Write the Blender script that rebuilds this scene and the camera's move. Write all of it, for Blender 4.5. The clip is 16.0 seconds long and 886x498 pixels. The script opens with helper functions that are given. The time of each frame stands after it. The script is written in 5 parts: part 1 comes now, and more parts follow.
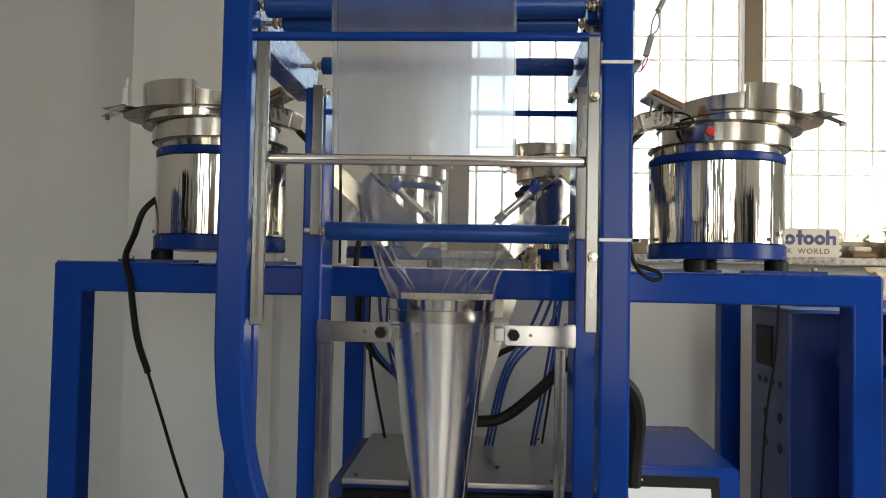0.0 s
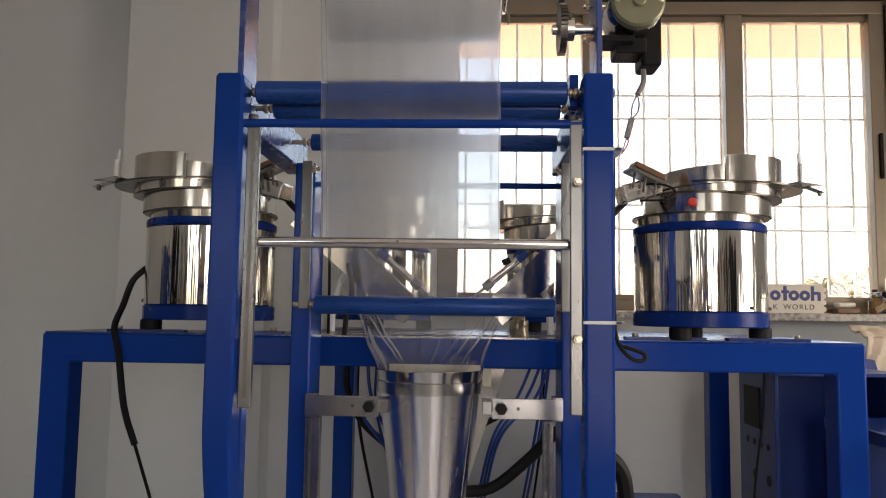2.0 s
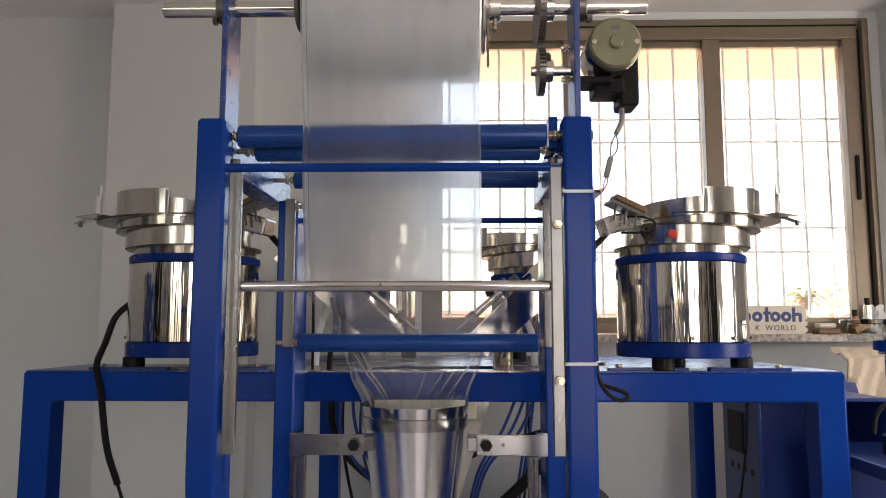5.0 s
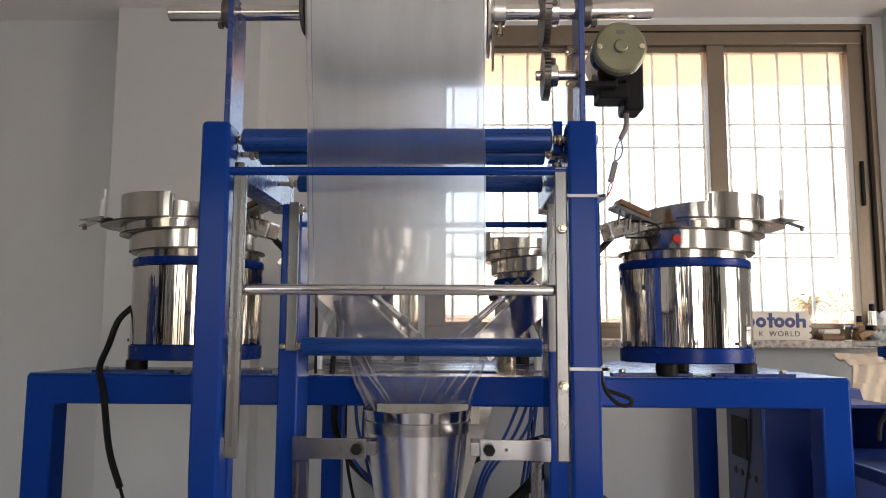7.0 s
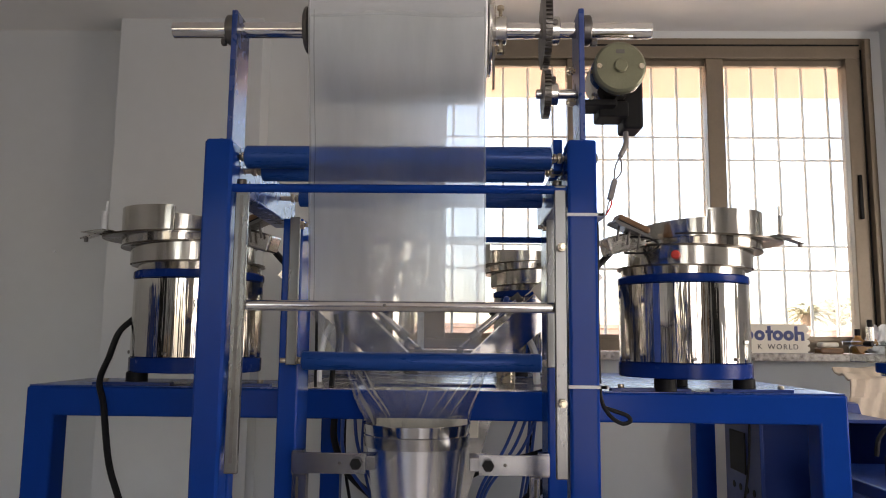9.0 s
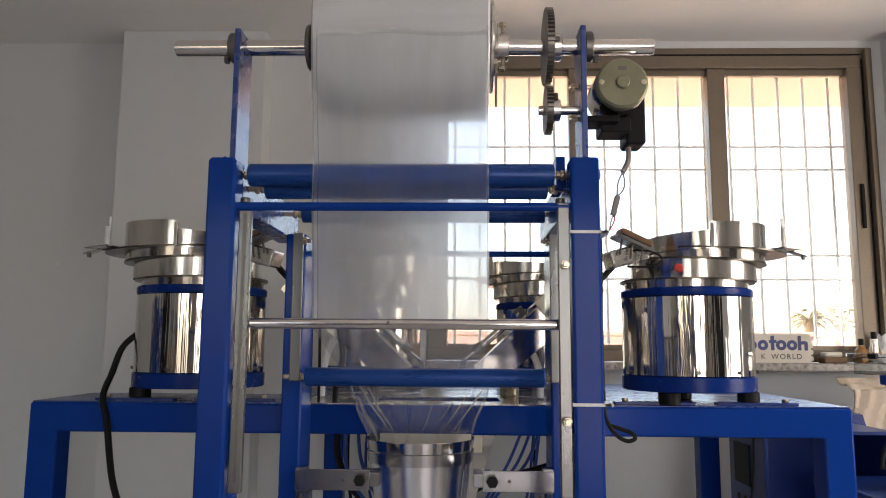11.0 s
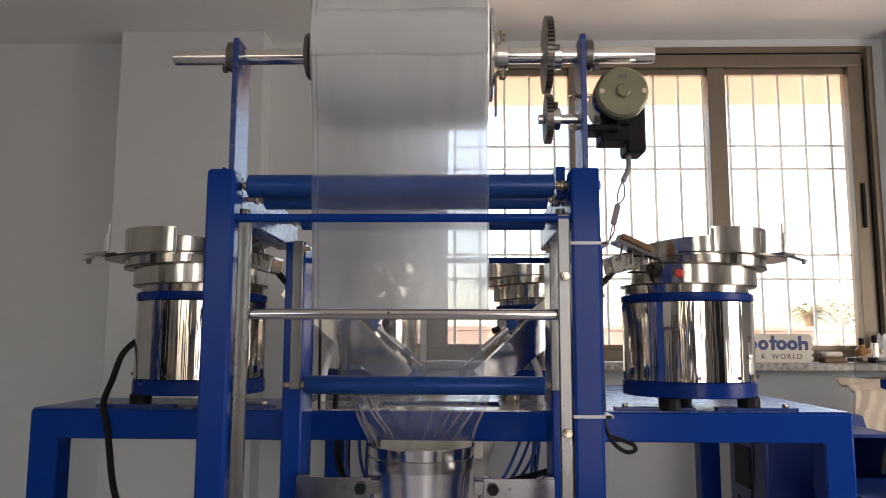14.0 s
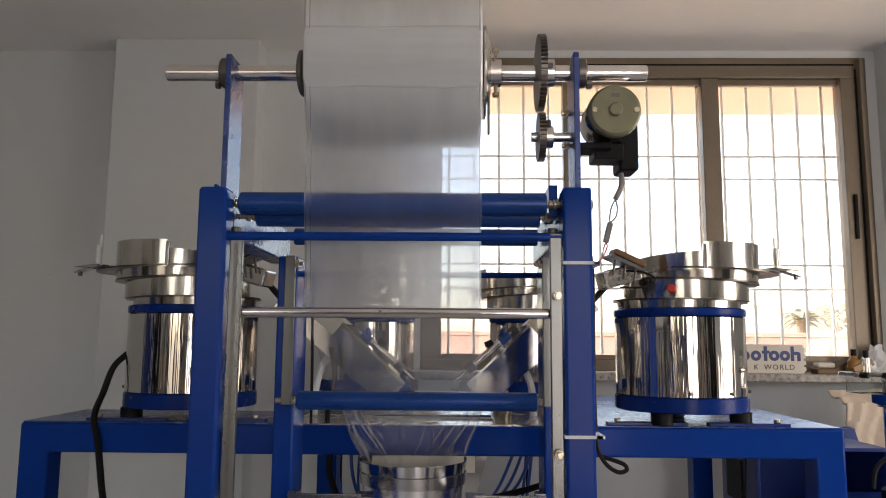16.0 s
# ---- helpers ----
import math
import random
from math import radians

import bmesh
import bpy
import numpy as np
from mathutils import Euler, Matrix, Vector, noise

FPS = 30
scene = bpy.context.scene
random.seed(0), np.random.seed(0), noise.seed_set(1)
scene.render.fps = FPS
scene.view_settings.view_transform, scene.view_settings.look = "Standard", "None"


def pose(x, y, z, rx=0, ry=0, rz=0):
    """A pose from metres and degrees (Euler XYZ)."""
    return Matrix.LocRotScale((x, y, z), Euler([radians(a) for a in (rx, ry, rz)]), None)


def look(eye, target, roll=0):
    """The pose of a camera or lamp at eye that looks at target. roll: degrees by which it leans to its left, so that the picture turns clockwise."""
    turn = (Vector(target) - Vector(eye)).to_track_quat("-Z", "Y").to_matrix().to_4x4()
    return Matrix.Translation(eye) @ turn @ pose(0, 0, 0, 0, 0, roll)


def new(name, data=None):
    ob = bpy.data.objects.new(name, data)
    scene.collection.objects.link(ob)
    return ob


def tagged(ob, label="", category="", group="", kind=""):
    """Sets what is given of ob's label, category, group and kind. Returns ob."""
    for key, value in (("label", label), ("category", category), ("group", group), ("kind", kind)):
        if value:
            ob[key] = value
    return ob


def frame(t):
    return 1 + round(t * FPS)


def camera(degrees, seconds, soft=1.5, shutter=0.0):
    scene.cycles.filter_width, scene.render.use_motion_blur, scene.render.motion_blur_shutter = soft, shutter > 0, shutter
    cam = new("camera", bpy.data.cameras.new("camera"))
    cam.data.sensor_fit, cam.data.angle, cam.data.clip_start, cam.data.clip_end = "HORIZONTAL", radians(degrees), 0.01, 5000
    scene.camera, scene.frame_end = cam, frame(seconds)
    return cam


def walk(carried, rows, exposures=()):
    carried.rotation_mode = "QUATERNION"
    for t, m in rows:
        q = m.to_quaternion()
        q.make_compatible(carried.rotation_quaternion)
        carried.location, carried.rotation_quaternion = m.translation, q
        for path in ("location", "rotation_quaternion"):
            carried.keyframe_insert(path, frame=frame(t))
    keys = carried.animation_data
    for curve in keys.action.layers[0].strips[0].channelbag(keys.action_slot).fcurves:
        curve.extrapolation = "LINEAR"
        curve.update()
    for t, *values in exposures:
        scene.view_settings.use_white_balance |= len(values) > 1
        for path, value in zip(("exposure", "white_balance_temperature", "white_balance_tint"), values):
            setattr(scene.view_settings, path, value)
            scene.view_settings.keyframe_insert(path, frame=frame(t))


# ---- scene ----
cam = camera(61.9, 16.0, soft=1.0)
PATH = [
    (0, (0.139, -0.153, 1.44), (0.038, 1.843, 1.504), 1.1),
    (0.5, (0.141, -0.163, 1.457), (0.038, 1.831, 1.568), 1.3),
    (1, (0.146, -0.167, 1.472), (0.053, 1.824, 1.634), 1.3),
    (1.5, (0.144, -0.172, 1.495), (0.063, 1.817, 1.679), 1.3),
    (2, (0.146, -0.179, 1.518), (0.069, 1.812, 1.692), 0.8),
    (2.5, (0.148, -0.185, 1.535), (0.092, 1.809, 1.684), 0.3),
    (3, (0.147, -0.191, 1.554), (0.104, 1.804, 1.696), 0.3),
    (3.5, (0.149, -0.196, 1.567), (0.111, 1.798, 1.721), 0.2),
    (4, (0.152, -0.198, 1.57), (0.112, 1.793, 1.75), 0.1),
    (4.5, (0.153, -0.195, 1.572), (0.115, 1.794, 1.773), 0.0),
    (7, (0.15, -0.191, 1.572), (0.104, 1.796, 1.795), 0.3),
    (7.5, (0.151, -0.193, 1.574), (0.107, 1.795, 1.794), 0.4),
    (8, (0.15, -0.197, 1.577), (0.11, 1.79, 1.801), 0.5),
    (8.5, (0.148, -0.201, 1.586), (0.107, 1.785, 1.817), 0.6),
    (9, (0.148, -0.203, 1.591), (0.104, 1.782, 1.833), 0.6),
    (11.5, (0.144, -0.206, 1.616), (0.097, 1.777, 1.875), 0.3),
    (12, (0.146, -0.203, 1.618), (0.101, 1.78, 1.868), 0.2),
    (12.5, (0.144, -0.2, 1.625), (0.095, 1.785, 1.86), 0.0),
    (13, (0.141, -0.204, 1.634), (0.09, 1.781, 1.869), -0.0),
    (13.5, (0.143, -0.205, 1.641), (0.095, 1.78, 1.877), 0.1),
    (14, (0.145, -0.207, 1.648), (0.096, 1.778, 1.889), 0.2),
    (14.5, (0.145, -0.206, 1.652), (0.097, 1.778, 1.899), 0.4),
    (15, (0.148, -0.204, 1.654), (0.106, 1.78, 1.91), 0.6),
    (15.5, (0.152, -0.206, 1.665), (0.114, 1.777, 1.925), 0.5),
    (16, (0.15, -0.209, 1.679), (0.115, 1.775, 1.928), 0.4),
]
EXPOSE = [(0.0, 3.01, 8000, 10), (1.0, 2.68, 8000, 19), (2.0, 2.68, 8000, 19), (3.5, 2.82, 7900, 19), (7.0, 2.85, 7600, 19), (8.5, 2.61, 7500, 19), (12.0, 2.71, 7500, 19), (14.0, 2.58, 7500, 19), (16.0, 2.48, 7600, 19)]
walk(cam, [(t, look(eye, target, roll)) for t, eye, target, roll in PATH], EXPOSE)

# ---- world and light ----
SUN_ELEV, SUN_AZ = 48.0, 274.0
world = bpy.data.worlds.new("world")
scene.world = world
world.use_nodes = True
wn = world.node_tree.nodes
sky = wn.new("ShaderNodeTexSky")
sky.sky_type, sky.sun_disc = "NISHITA", False
sky.sun_elevation, sky.sun_rotation = radians(SUN_ELEV), radians(SUN_AZ)
sky.dust_density, sky.air_density, sky.ozone_density = 2.0, 1.0, 0.6
wn["Background"].inputs["Strength"].default_value = 0.15
world.node_tree.links.new(sky.outputs["Color"], wn["Background"].inputs["Color"])
sun_data = bpy.data.lights.new("sun", "SUN")
sun_data.energy, sun_data.angle, sun_data.color = 4.2, radians(0.5), (1.0, 0.90, 0.77)
sun_ob = new("sun", sun_data)
a, e = radians(SUN_AZ), radians(SUN_ELEV)
sun_ob.matrix_world = look((0, 0, 0), (-math.sin(a) * math.cos(e), -math.cos(a) * math.cos(e), -math.sin(e)))


def fill_lamp(name, eye, target, w, h, power, color=(1.0, 0.95, 0.88)):
    """An area lamp added as sky-like fill at an opening out of view."""
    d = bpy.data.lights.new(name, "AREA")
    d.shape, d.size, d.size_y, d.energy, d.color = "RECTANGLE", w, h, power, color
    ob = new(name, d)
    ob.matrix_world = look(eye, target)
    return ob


# Front fill: windows behind the viewer are assumed from the lit front faces.
fill_lamp("daylight_fill_front", (-1.6, -2.93, 1.6), (-1.6, 0, 1.6), 1.1, 1.9, 0.3, (0.95, 0.97, 1.0))
fill_lamp("daylight_fill_front_b", (1.0, -2.93, 1.6), (1.0, 0, 2.3), 1.1, 1.9, 5.8, (0.95, 0.97, 1.0))
# East fill is added to brighten the back wall; its opening is unseen.
fill_lamp("fill_east", (3.36, 0.9, 1.75), (0, 0.9, 3.0), 1.2, 1.5, 6.6, (1.0, 0.97, 0.93))


# ---- materials ----
def mat(name, col, rough=0.5, metal=0.0, var=0.12, scale=8.0, bump=0.0, bscale=60.0, stretch=(1, 1, 1), rvar=0.0, coat=0.0, spec=None, col2=None, rand=0.0):
    m = bpy.data.materials.new(name)
    m.use_nodes = True
    n, l = m.node_tree.nodes, m.node_tree.links
    b = n["Principled BSDF"]
    tc, mp = n.new("ShaderNodeTexCoord"), n.new("ShaderNodeMapping")
    mp.inputs["Scale"].default_value = stretch
    l.new(tc.outputs["Object"], mp.inputs["Vector"])
    big, small = n.new("ShaderNodeTexNoise"), n.new("ShaderNodeTexNoise")
    big.inputs["Scale"].default_value, small.inputs["Scale"].default_value = scale, scale * 9
    big.inputs["Detail"].default_value = small.inputs["Detail"].default_value = 4
    for t in (big, small):
        l.new(mp.outputs["Vector"], t.inputs["Vector"])
    mx = n.new("ShaderNodeMix")
    mx.inputs["Factor"].default_value = 0.35
    l.new(big.outputs["Fac"], mx.inputs["A"]), l.new(small.outputs["Fac"], mx.inputs["B"])
    ramp = n.new("ShaderNodeValToRGB")
    ramp.color_ramp.elements[0].position, ramp.color_ramp.elements[1].position = 0.3, 0.7
    lo = col2 or tuple(c * (1 - var) for c in col)
    hi = col if col2 else tuple(min(1, c * (1 + var)) for c in col)
    ramp.color_ramp.elements[0].color, ramp.color_ramp.elements[1].color = (*lo, 1), (*hi, 1)
    l.new(mx.outputs["Result"], ramp.inputs["Fac"])
    l.new(ramp.outputs["Color"], b.inputs["Base Color"])
    if rvar:
        mr = n.new("ShaderNodeMapRange")
        mr.inputs["From Min"].default_value, mr.inputs["From Max"].default_value = 0.3, 0.7
        mr.inputs["To Min"].default_value, mr.inputs["To Max"].default_value = max(0.02, rough - rvar), rough + rvar
        l.new(mx.outputs["Result"], mr.inputs["Value"]), l.new(mr.outputs["Result"], b.inputs["Roughness"])
    else:
        b.inputs["Roughness"].default_value = rough
    b.inputs["Metallic"].default_value = metal
    if coat:
        b.inputs["Coat Weight"].default_value, b.inputs["Coat Roughness"].default_value = coat, 0.08
    if spec is not None:
        b.inputs["Specular IOR Level"].default_value = spec
    if bump:
        bn, bt = n.new("ShaderNodeBump"), n.new("ShaderNodeTexNoise")
        bt.inputs["Scale"].default_value, bt.inputs["Detail"].default_value = bscale, 3
        bn.inputs["Strength"].default_value, bn.inputs["Distance"].default_value = bump, 0.002
        l.new(mp.outputs["Vector"], bt.inputs["Vector"])
        l.new(bt.outputs["Fac"], bn.inputs["Height"]), l.new(bn.outputs["Normal"], b.inputs["Normal"])
    return m


def film_mat(name, veil, gloss, bump, most=0.16, hazy=0.58, through_part=0.82):
    """Thin clear plastic: mostly see-through, a milky part that scatters, a glossy skin."""
    m = bpy.data.materials.new(name)
    m.use_nodes = True
    n, l = m.node_tree.nodes, m.node_tree.links
    out = n["Material Output"]
    n.remove(n["Principled BSDF"])
    clear, milk, back, skin = n.new("ShaderNodeBsdfTransparent"), n.new("ShaderNodeBsdfDiffuse"), n.new("ShaderNodeBsdfTranslucent"), n.new("ShaderNodeBsdfGlossy")
    clear.inputs["Color"].default_value = (0.97, 0.98, 0.98, 1)
    haze = n.new("ShaderNodeBsdfRefraction")
    haze.inputs["Roughness"].default_value, haze.inputs["IOR"].default_value = 0.66, 1.33
    haze.inputs["Color"].default_value = (0.97, 0.98, 0.98, 1)
    milk.inputs["Color"].default_value = back.inputs["Color"].default_value = (0.93, 0.94, 0.94, 1)
    skin.inputs["Roughness"].default_value = 0.09
    tc, nz, mr = n.new("ShaderNodeTexCoord"), n.new("ShaderNodeTexNoise"), n.new("ShaderNodeMapRange")
    mp = n.new("ShaderNodeMapping")
    mp.inputs["Scale"].default_value = (14, 3, 3)
    l.new(tc.outputs["Object"], mp.inputs["Vector"]), l.new(mp.outputs["Vector"], nz.inputs["Vector"])
    nz.inputs["Scale"].default_value, nz.inputs["Detail"].default_value = 1.0, 5
    mr.inputs["To Min"].default_value, mr.inputs["To Max"].default_value = veil * 0.75, veil * 1.25
    l.new(nz.outputs["Fac"], mr.inputs["Value"])
    m1, m2, m3 = n.new("ShaderNodeMixShader"), n.new("ShaderNodeMixShader"), n.new("ShaderNodeMixShader")
    m1.inputs["Fac"].default_value = through_part
    m0 = n.new("ShaderNodeMixShader")
    m0.inputs["Fac"].default_value = hazy
    l.new(milk.outputs[0], m1.inputs[1]), l.new(back.outputs[0], m1.inputs[2])
    l.new(m1.outputs[0], m0.inputs[1]), l.new(haze.outputs[0], m0.inputs[2])
    l.new(mr.outputs["Result"], m2.inputs["Fac"]), l.new(clear.outputs[0], m2.inputs[1]), l.new(m0.outputs[0], m2.inputs[2])
    fr, sc = n.new("ShaderNodeFresnel"), n.new("ShaderNodeMath")
    sc.operation = "MULTIPLY"
    sc.inputs[1].default_value = gloss
    cap = n.new("ShaderNodeMath")
    cap.operation = "MINIMUM"
    cap.inputs[1].default_value = most
    l.new(fr.outputs["Fac"], sc.inputs[0]), l.new(sc.outputs[0], cap.inputs[0]), l.new(cap.outputs[0], m3.inputs["Fac"])
    l.new(m2.outputs[0], m3.inputs[1]), l.new(skin.outputs[0], m3.inputs[2]), l.new(m3.outputs[0], out.inputs["Surface"])
    bn = n.new("ShaderNodeBump")
    bn.inputs["Strength"].default_value, bn.inputs["Distance"].default_value = bump, 0.003
    l.new(nz.outputs["Fac"], bn.inputs["Height"])
    for s in (skin, milk):
        l.new(bn.outputs["Normal"], s.inputs["Normal"])
    return m


def glass_mat(name, tint=(0.97, 0.98, 0.97), haze=0.0):
    m = bpy.data.materials.new(name)
    m.use_nodes = True
    n, l = m.node_tree.nodes, m.node_tree.links
    n.remove(n["Principled BSDF"])
    c, g, mx, fr = n.new("ShaderNodeBsdfTransparent"), n.new("ShaderNodeBsdfGlossy"), n.new("ShaderNodeMixShader"), n.new("ShaderNodeFresnel")
    c.inputs["Color"].default_value = (*tint, 1)
    g.inputs["Roughness"].default_value = 0.02 + haze
    l.new(fr.outputs["Fac"], mx.inputs["Fac"]), l.new(c.outputs[0], mx.inputs[1]), l.new(g.outputs[0], mx.inputs[2])
    l.new(mx.outputs[0], n["Material Output"].inputs["Surface"])
    return m


def glow_mat(name, col, power):
    m = bpy.data.materials.new(name)
    m.use_nodes = True
    b = m.node_tree.nodes["Principled BSDF"]
    b.inputs["Base Color"].default_value = (*col, 1)
    b.inputs["Emission Color"].default_value, b.inputs["Emission Strength"].default_value = (*col, 1), power
    return m


BLUE = mat("blue_enamel", (0.002, 0.040, 0.26), 0.17, var=0.05, scale=3, bump=0.03, bscale=60, rvar=0.05, spec=0.09)
TOP_BLUE = mat("glossy_blue_top_sheet", (0.004, 0.045, 0.24), 0.27, var=0.06, scale=4, bump=0.01, bscale=25, rvar=0.04, spec=0.9)
# Darkened copy of blue_enamel; on the cabinet it carries the shade under the table.
BLUE_DARK = mat("blue_enamel_darkened", (0.004, 0.030, 0.18), 0.35, var=0.06, scale=4, bump=0.1, bscale=120, rvar=0.06)
# Ring enamel is blue_enamel toned down, with the rings' shade in the colour.
RING_BLUE = mat("blue_ring_enamel_shaded", (0.003, 0.027, 0.18), 0.25, var=0.05, scale=6, rvar=0.05, spec=0.12)
ROLLER_BLUE = mat("blue_anodised_roller", (0.003, 0.052, 0.25), 0.30, metal=0.15, var=0.06, scale=10, stretch=(0.6, 8, 8), rvar=0.06, bump=0.05, bscale=120, spec=0.35)
STEEL = mat("polished_steel", (0.60, 0.575, 0.54), 0.045, metal=1.0, var=0.05, scale=5, stretch=(4, 4, 0.1), bump=0.9, bscale=15, rvar=0.015)
BOWL = mat("satin_bowl_steel", (0.50, 0.47, 0.43), 0.17, metal=1.0, var=0.10, scale=6, stretch=(3, 3, 0.4), bump=0.5, bscale=12, rvar=0.05)
# Rim steel coloured dark to carry the shaded look of the flange undersides.
RIM = mat("rim_steel_underside_shade", (0.11, 0.095, 0.08), 0.3, metal=1.0, var=0.15, scale=12, rvar=0.06)
STEEL_ROUGH = mat("brushed_steel", (0.62, 0.60, 0.56), 0.24, metal=1.0, var=0.12, scale=7, stretch=(1, 1, 1), bump=0.1, bscale=60, rvar=0.08)
CONE_STEEL = mat("scuffed_steel_cone", (0.92, 0.91, 0.90), 0.24, metal=1.0, var=0.05, scale=4, stretch=(3, 3, 0.15), bump=0.12, bscale=10, rvar=0.05)
CHUTE = mat("bright_sheet_steel", (0.66, 0.64, 0.61), 0.15, metal=1.0, var=0.06, scale=6, bump=0.15, bscale=20, rvar=0.05)
CHROME = mat("chrome_rod", (0.72, 0.69, 0.66), 0.12, metal=1.0, var=0.06, scale=6, bump=0.05, bscale=30, rvar=0.03)
ALU = mat("aluminium_strip", (0.17, 0.17, 0.167), 0.30, metal=0.85, var=0.05, scale=10, stretch=(1, 1, 0.3), bump=0.03, bscale=90, rvar=0.07)
BRACKET = mat("grey_plated_bracket", (0.44, 0.44, 0.45), 0.22, metal=1.0, var=0.06, scale=9, bump=0.08, bscale=60, rvar=0.07)
ZINC = mat("zinc_bolt", (0.55, 0.47, 0.36), 0.3, metal=1.0, var=0.15, scale=40, rvar=0.08)
BRASS = mat("brass_nut", (0.50, 0.43, 0.33), 0.28, metal=1.0, var=0.15, scale=40, rvar=0.08)
DARK_METAL = mat("dark_gear_steel", (0.16, 0.15, 0.14), 0.38, metal=0.9, var=0.2, scale=30, rvar=0.1)
BLACK = mat("black_rubber", (0.010, 0.010, 0.011), 0.5, var=0.25, scale=20, bump=0.1, bscale=100, spec=0.15)
GREY_PLASTIC = mat("grey_plastic", (0.25, 0.23, 0.22), 0.5, var=0.1, scale=30)
CABLE_BLUE = mat("blue_air_hose", (0.02, 0.07, 0.32), 0.35, var=0.12, scale=20)
WHITE_PLASTIC = mat("white_plastic", (0.72, 0.74, 0.76), 0.4, var=0.06, scale=20)
RED = mat("red_cap", (0.65, 0.03, 0.02), 0.35, var=0.1, scale=20)
OLIVE = mat("olive_motor_cap", (0.20, 0.20, 0.13), 0.36, metal=0.45, var=0.12, scale=25, bump=0.1, bscale=200, rvar=0.06)
WALL = mat("grey_wall_paint", (0.665, 0.69, 0.695), 0.75, var=0.035, scale=1.6, bump=0.12, bscale=180)
CEIL = mat("white_ceiling_paint", (0.86, 0.85, 0.83), 0.8, var=0.03, scale=1.2, bump=0.1, bscale=120)
FLOOR = mat("floor_tile", (0.52, 0.51, 0.49), 0.3, var=0.1, scale=3, rvar=0.08)
FRAME = mat("taupe_window_aluminium", (0.21, 0.17, 0.125), 0.42, metal=0.35, var=0.1, scale=8, rvar=0.06)
GRILL = mat("pale_grey_grill_bar", (0.74, 0.75, 0.75), 0.5, var=0.06, scale=12)
GRANITE = mat("speckled_granite", (0.62, 0.58, 0.53), 0.3, col2=(0.16, 0.14, 0.13), scale=55, rvar=0.08)
PEACH = mat("peach_exterior_plaster", (0.44, 0.325, 0.27), 0.8, var=0.08, scale=3, bump=0.1, bscale=80)
GROUND = mat("dry_ground", (0.62, 0.52, 0.42), 0.9, var=0.2, scale=1.5, bump=0.2, bscale=20)
PALM = mat("palm_leaf", (0.20, 0.19, 0.12), 0.6, var=0.3, scale=2)
BARK = mat("palm_bark", (0.20, 0.15, 0.10), 0.85, var=0.2, scale=6, bump=0.3, bscale=20)
ROLL = mat("wound_plastic_film", (0.70, 0.72, 0.745), 0.22, var=0.10, scale=2.2, stretch=(0.25, 5, 5), bump=0.06, bscale=6, rvar=0.06, coat=0.4)
FILM = film_mat("milky_film", 0.84, 0.8, 0.1, hazy=0.52, through_part=0.96)
FILM_EDGE = film_mat("film_edge", 0.5, 2.5, 0.1, 0.4)
FILM_FOLD = film_mat("folded_film", 0.17, 1.6, 0.4, 0.3, 0.1, 0.75)
# Whiter film for the bright streaks drawn on the creases.
FILM_CREASE_GLINT = film_mat("creased_film_glint", 0.36, 1.6, 0.3, 0.35, 0.1, 0.4)
FILM_CLEAR = film_mat("clear_film", 0.21, 0.9, 0.2, hazy=0.12, through_part=0.96)
GLASS = glass_mat("window_glass")
ACRYLIC = glass_mat("clear_acrylic", (0.84, 0.86, 0.86), 0.03)
CLOTH = mat("cream_cloth", (0.62, 0.52, 0.41), 0.9, var=0.1, scale=7, bump=0.3, bscale=160)
CARD = mat("cream_sign_board", (0.74, 0.70, 0.62), 0.6, var=0.04, scale=10)
SIGN_BLUE = mat("sign_blue", (0.06, 0.08, 0.22), 0.55, var=0.1, scale=20)
SIGN_DARK = mat("sign_dark", (0.06, 0.05, 0.05), 0.55, var=0.1, scale=20)
WOOD = mat("brown_wood", (0.16, 0.08, 0.035), 0.45, var=0.25, scale=9, stretch=(1, 6, 6), rvar=0.08)
AMBER = mat("amber_plastic", (0.36, 0.18, 0.05), 0.35, var=0.15, scale=12)
SCREEN = glow_mat("lit_display", (0.5, 0.56, 0.6), 0.05)
CREAM = mat("cream_plate", (0.70, 0.66, 0.56), 0.4, var=0.06, scale=9)


# ---- mesh tools ----
def box(bm, lo, hi, bev=0.0015, seg=2):
    lo, hi = Vector(lo), Vector(hi)
    lo, hi = Vector(map(min, lo, hi)), Vector(map(max, lo, hi))
    r = bmesh.ops.create_cube(bm, size=1.0, matrix=Matrix.Translation((lo + hi) / 2) @ Matrix.Diagonal((*(hi - lo), 1)))
    if bev:
        eds = list({e for v in r["verts"] for e in v.link_edges})
        bmesh.ops.bevel(bm, geom=eds, offset=min(bev, min(hi - lo) * 0.45), segments=seg, affect="EDGES", profile=0.5)
    return bm


def obox(bm, p0, p1, w, h, up=(0, 0, 1), bev=0.0015):
    """A bar of section w x h from p0 to p1."""
    p0, p1 = Vector(p0), Vector(p1)
    d = (p1 - p0)
    z = d.normalized()
    x = Vector(up).cross(z).normalized() if abs(Vector(up).dot(z)) < 0.99 else Vector((1, 0, 0))
    y = z.cross(x)
    m = Matrix((x, y, z)).transposed().to_4x4()
    m.translation = (p0 + p1) / 2
    r = bmesh.ops.create_cube(bm, size=1.0, matrix=m @ Matrix.Diagonal((w, h, d.length, 1)))
    if bev:
        eds = list({e for v in r["verts"] for e in v.link_edges})
        bmesh.ops.bevel(bm, geom=eds, offset=min(bev, min(w, h, d.length) * 0.4), segments=2, affect="EDGES", profile=0.5)
    return bm


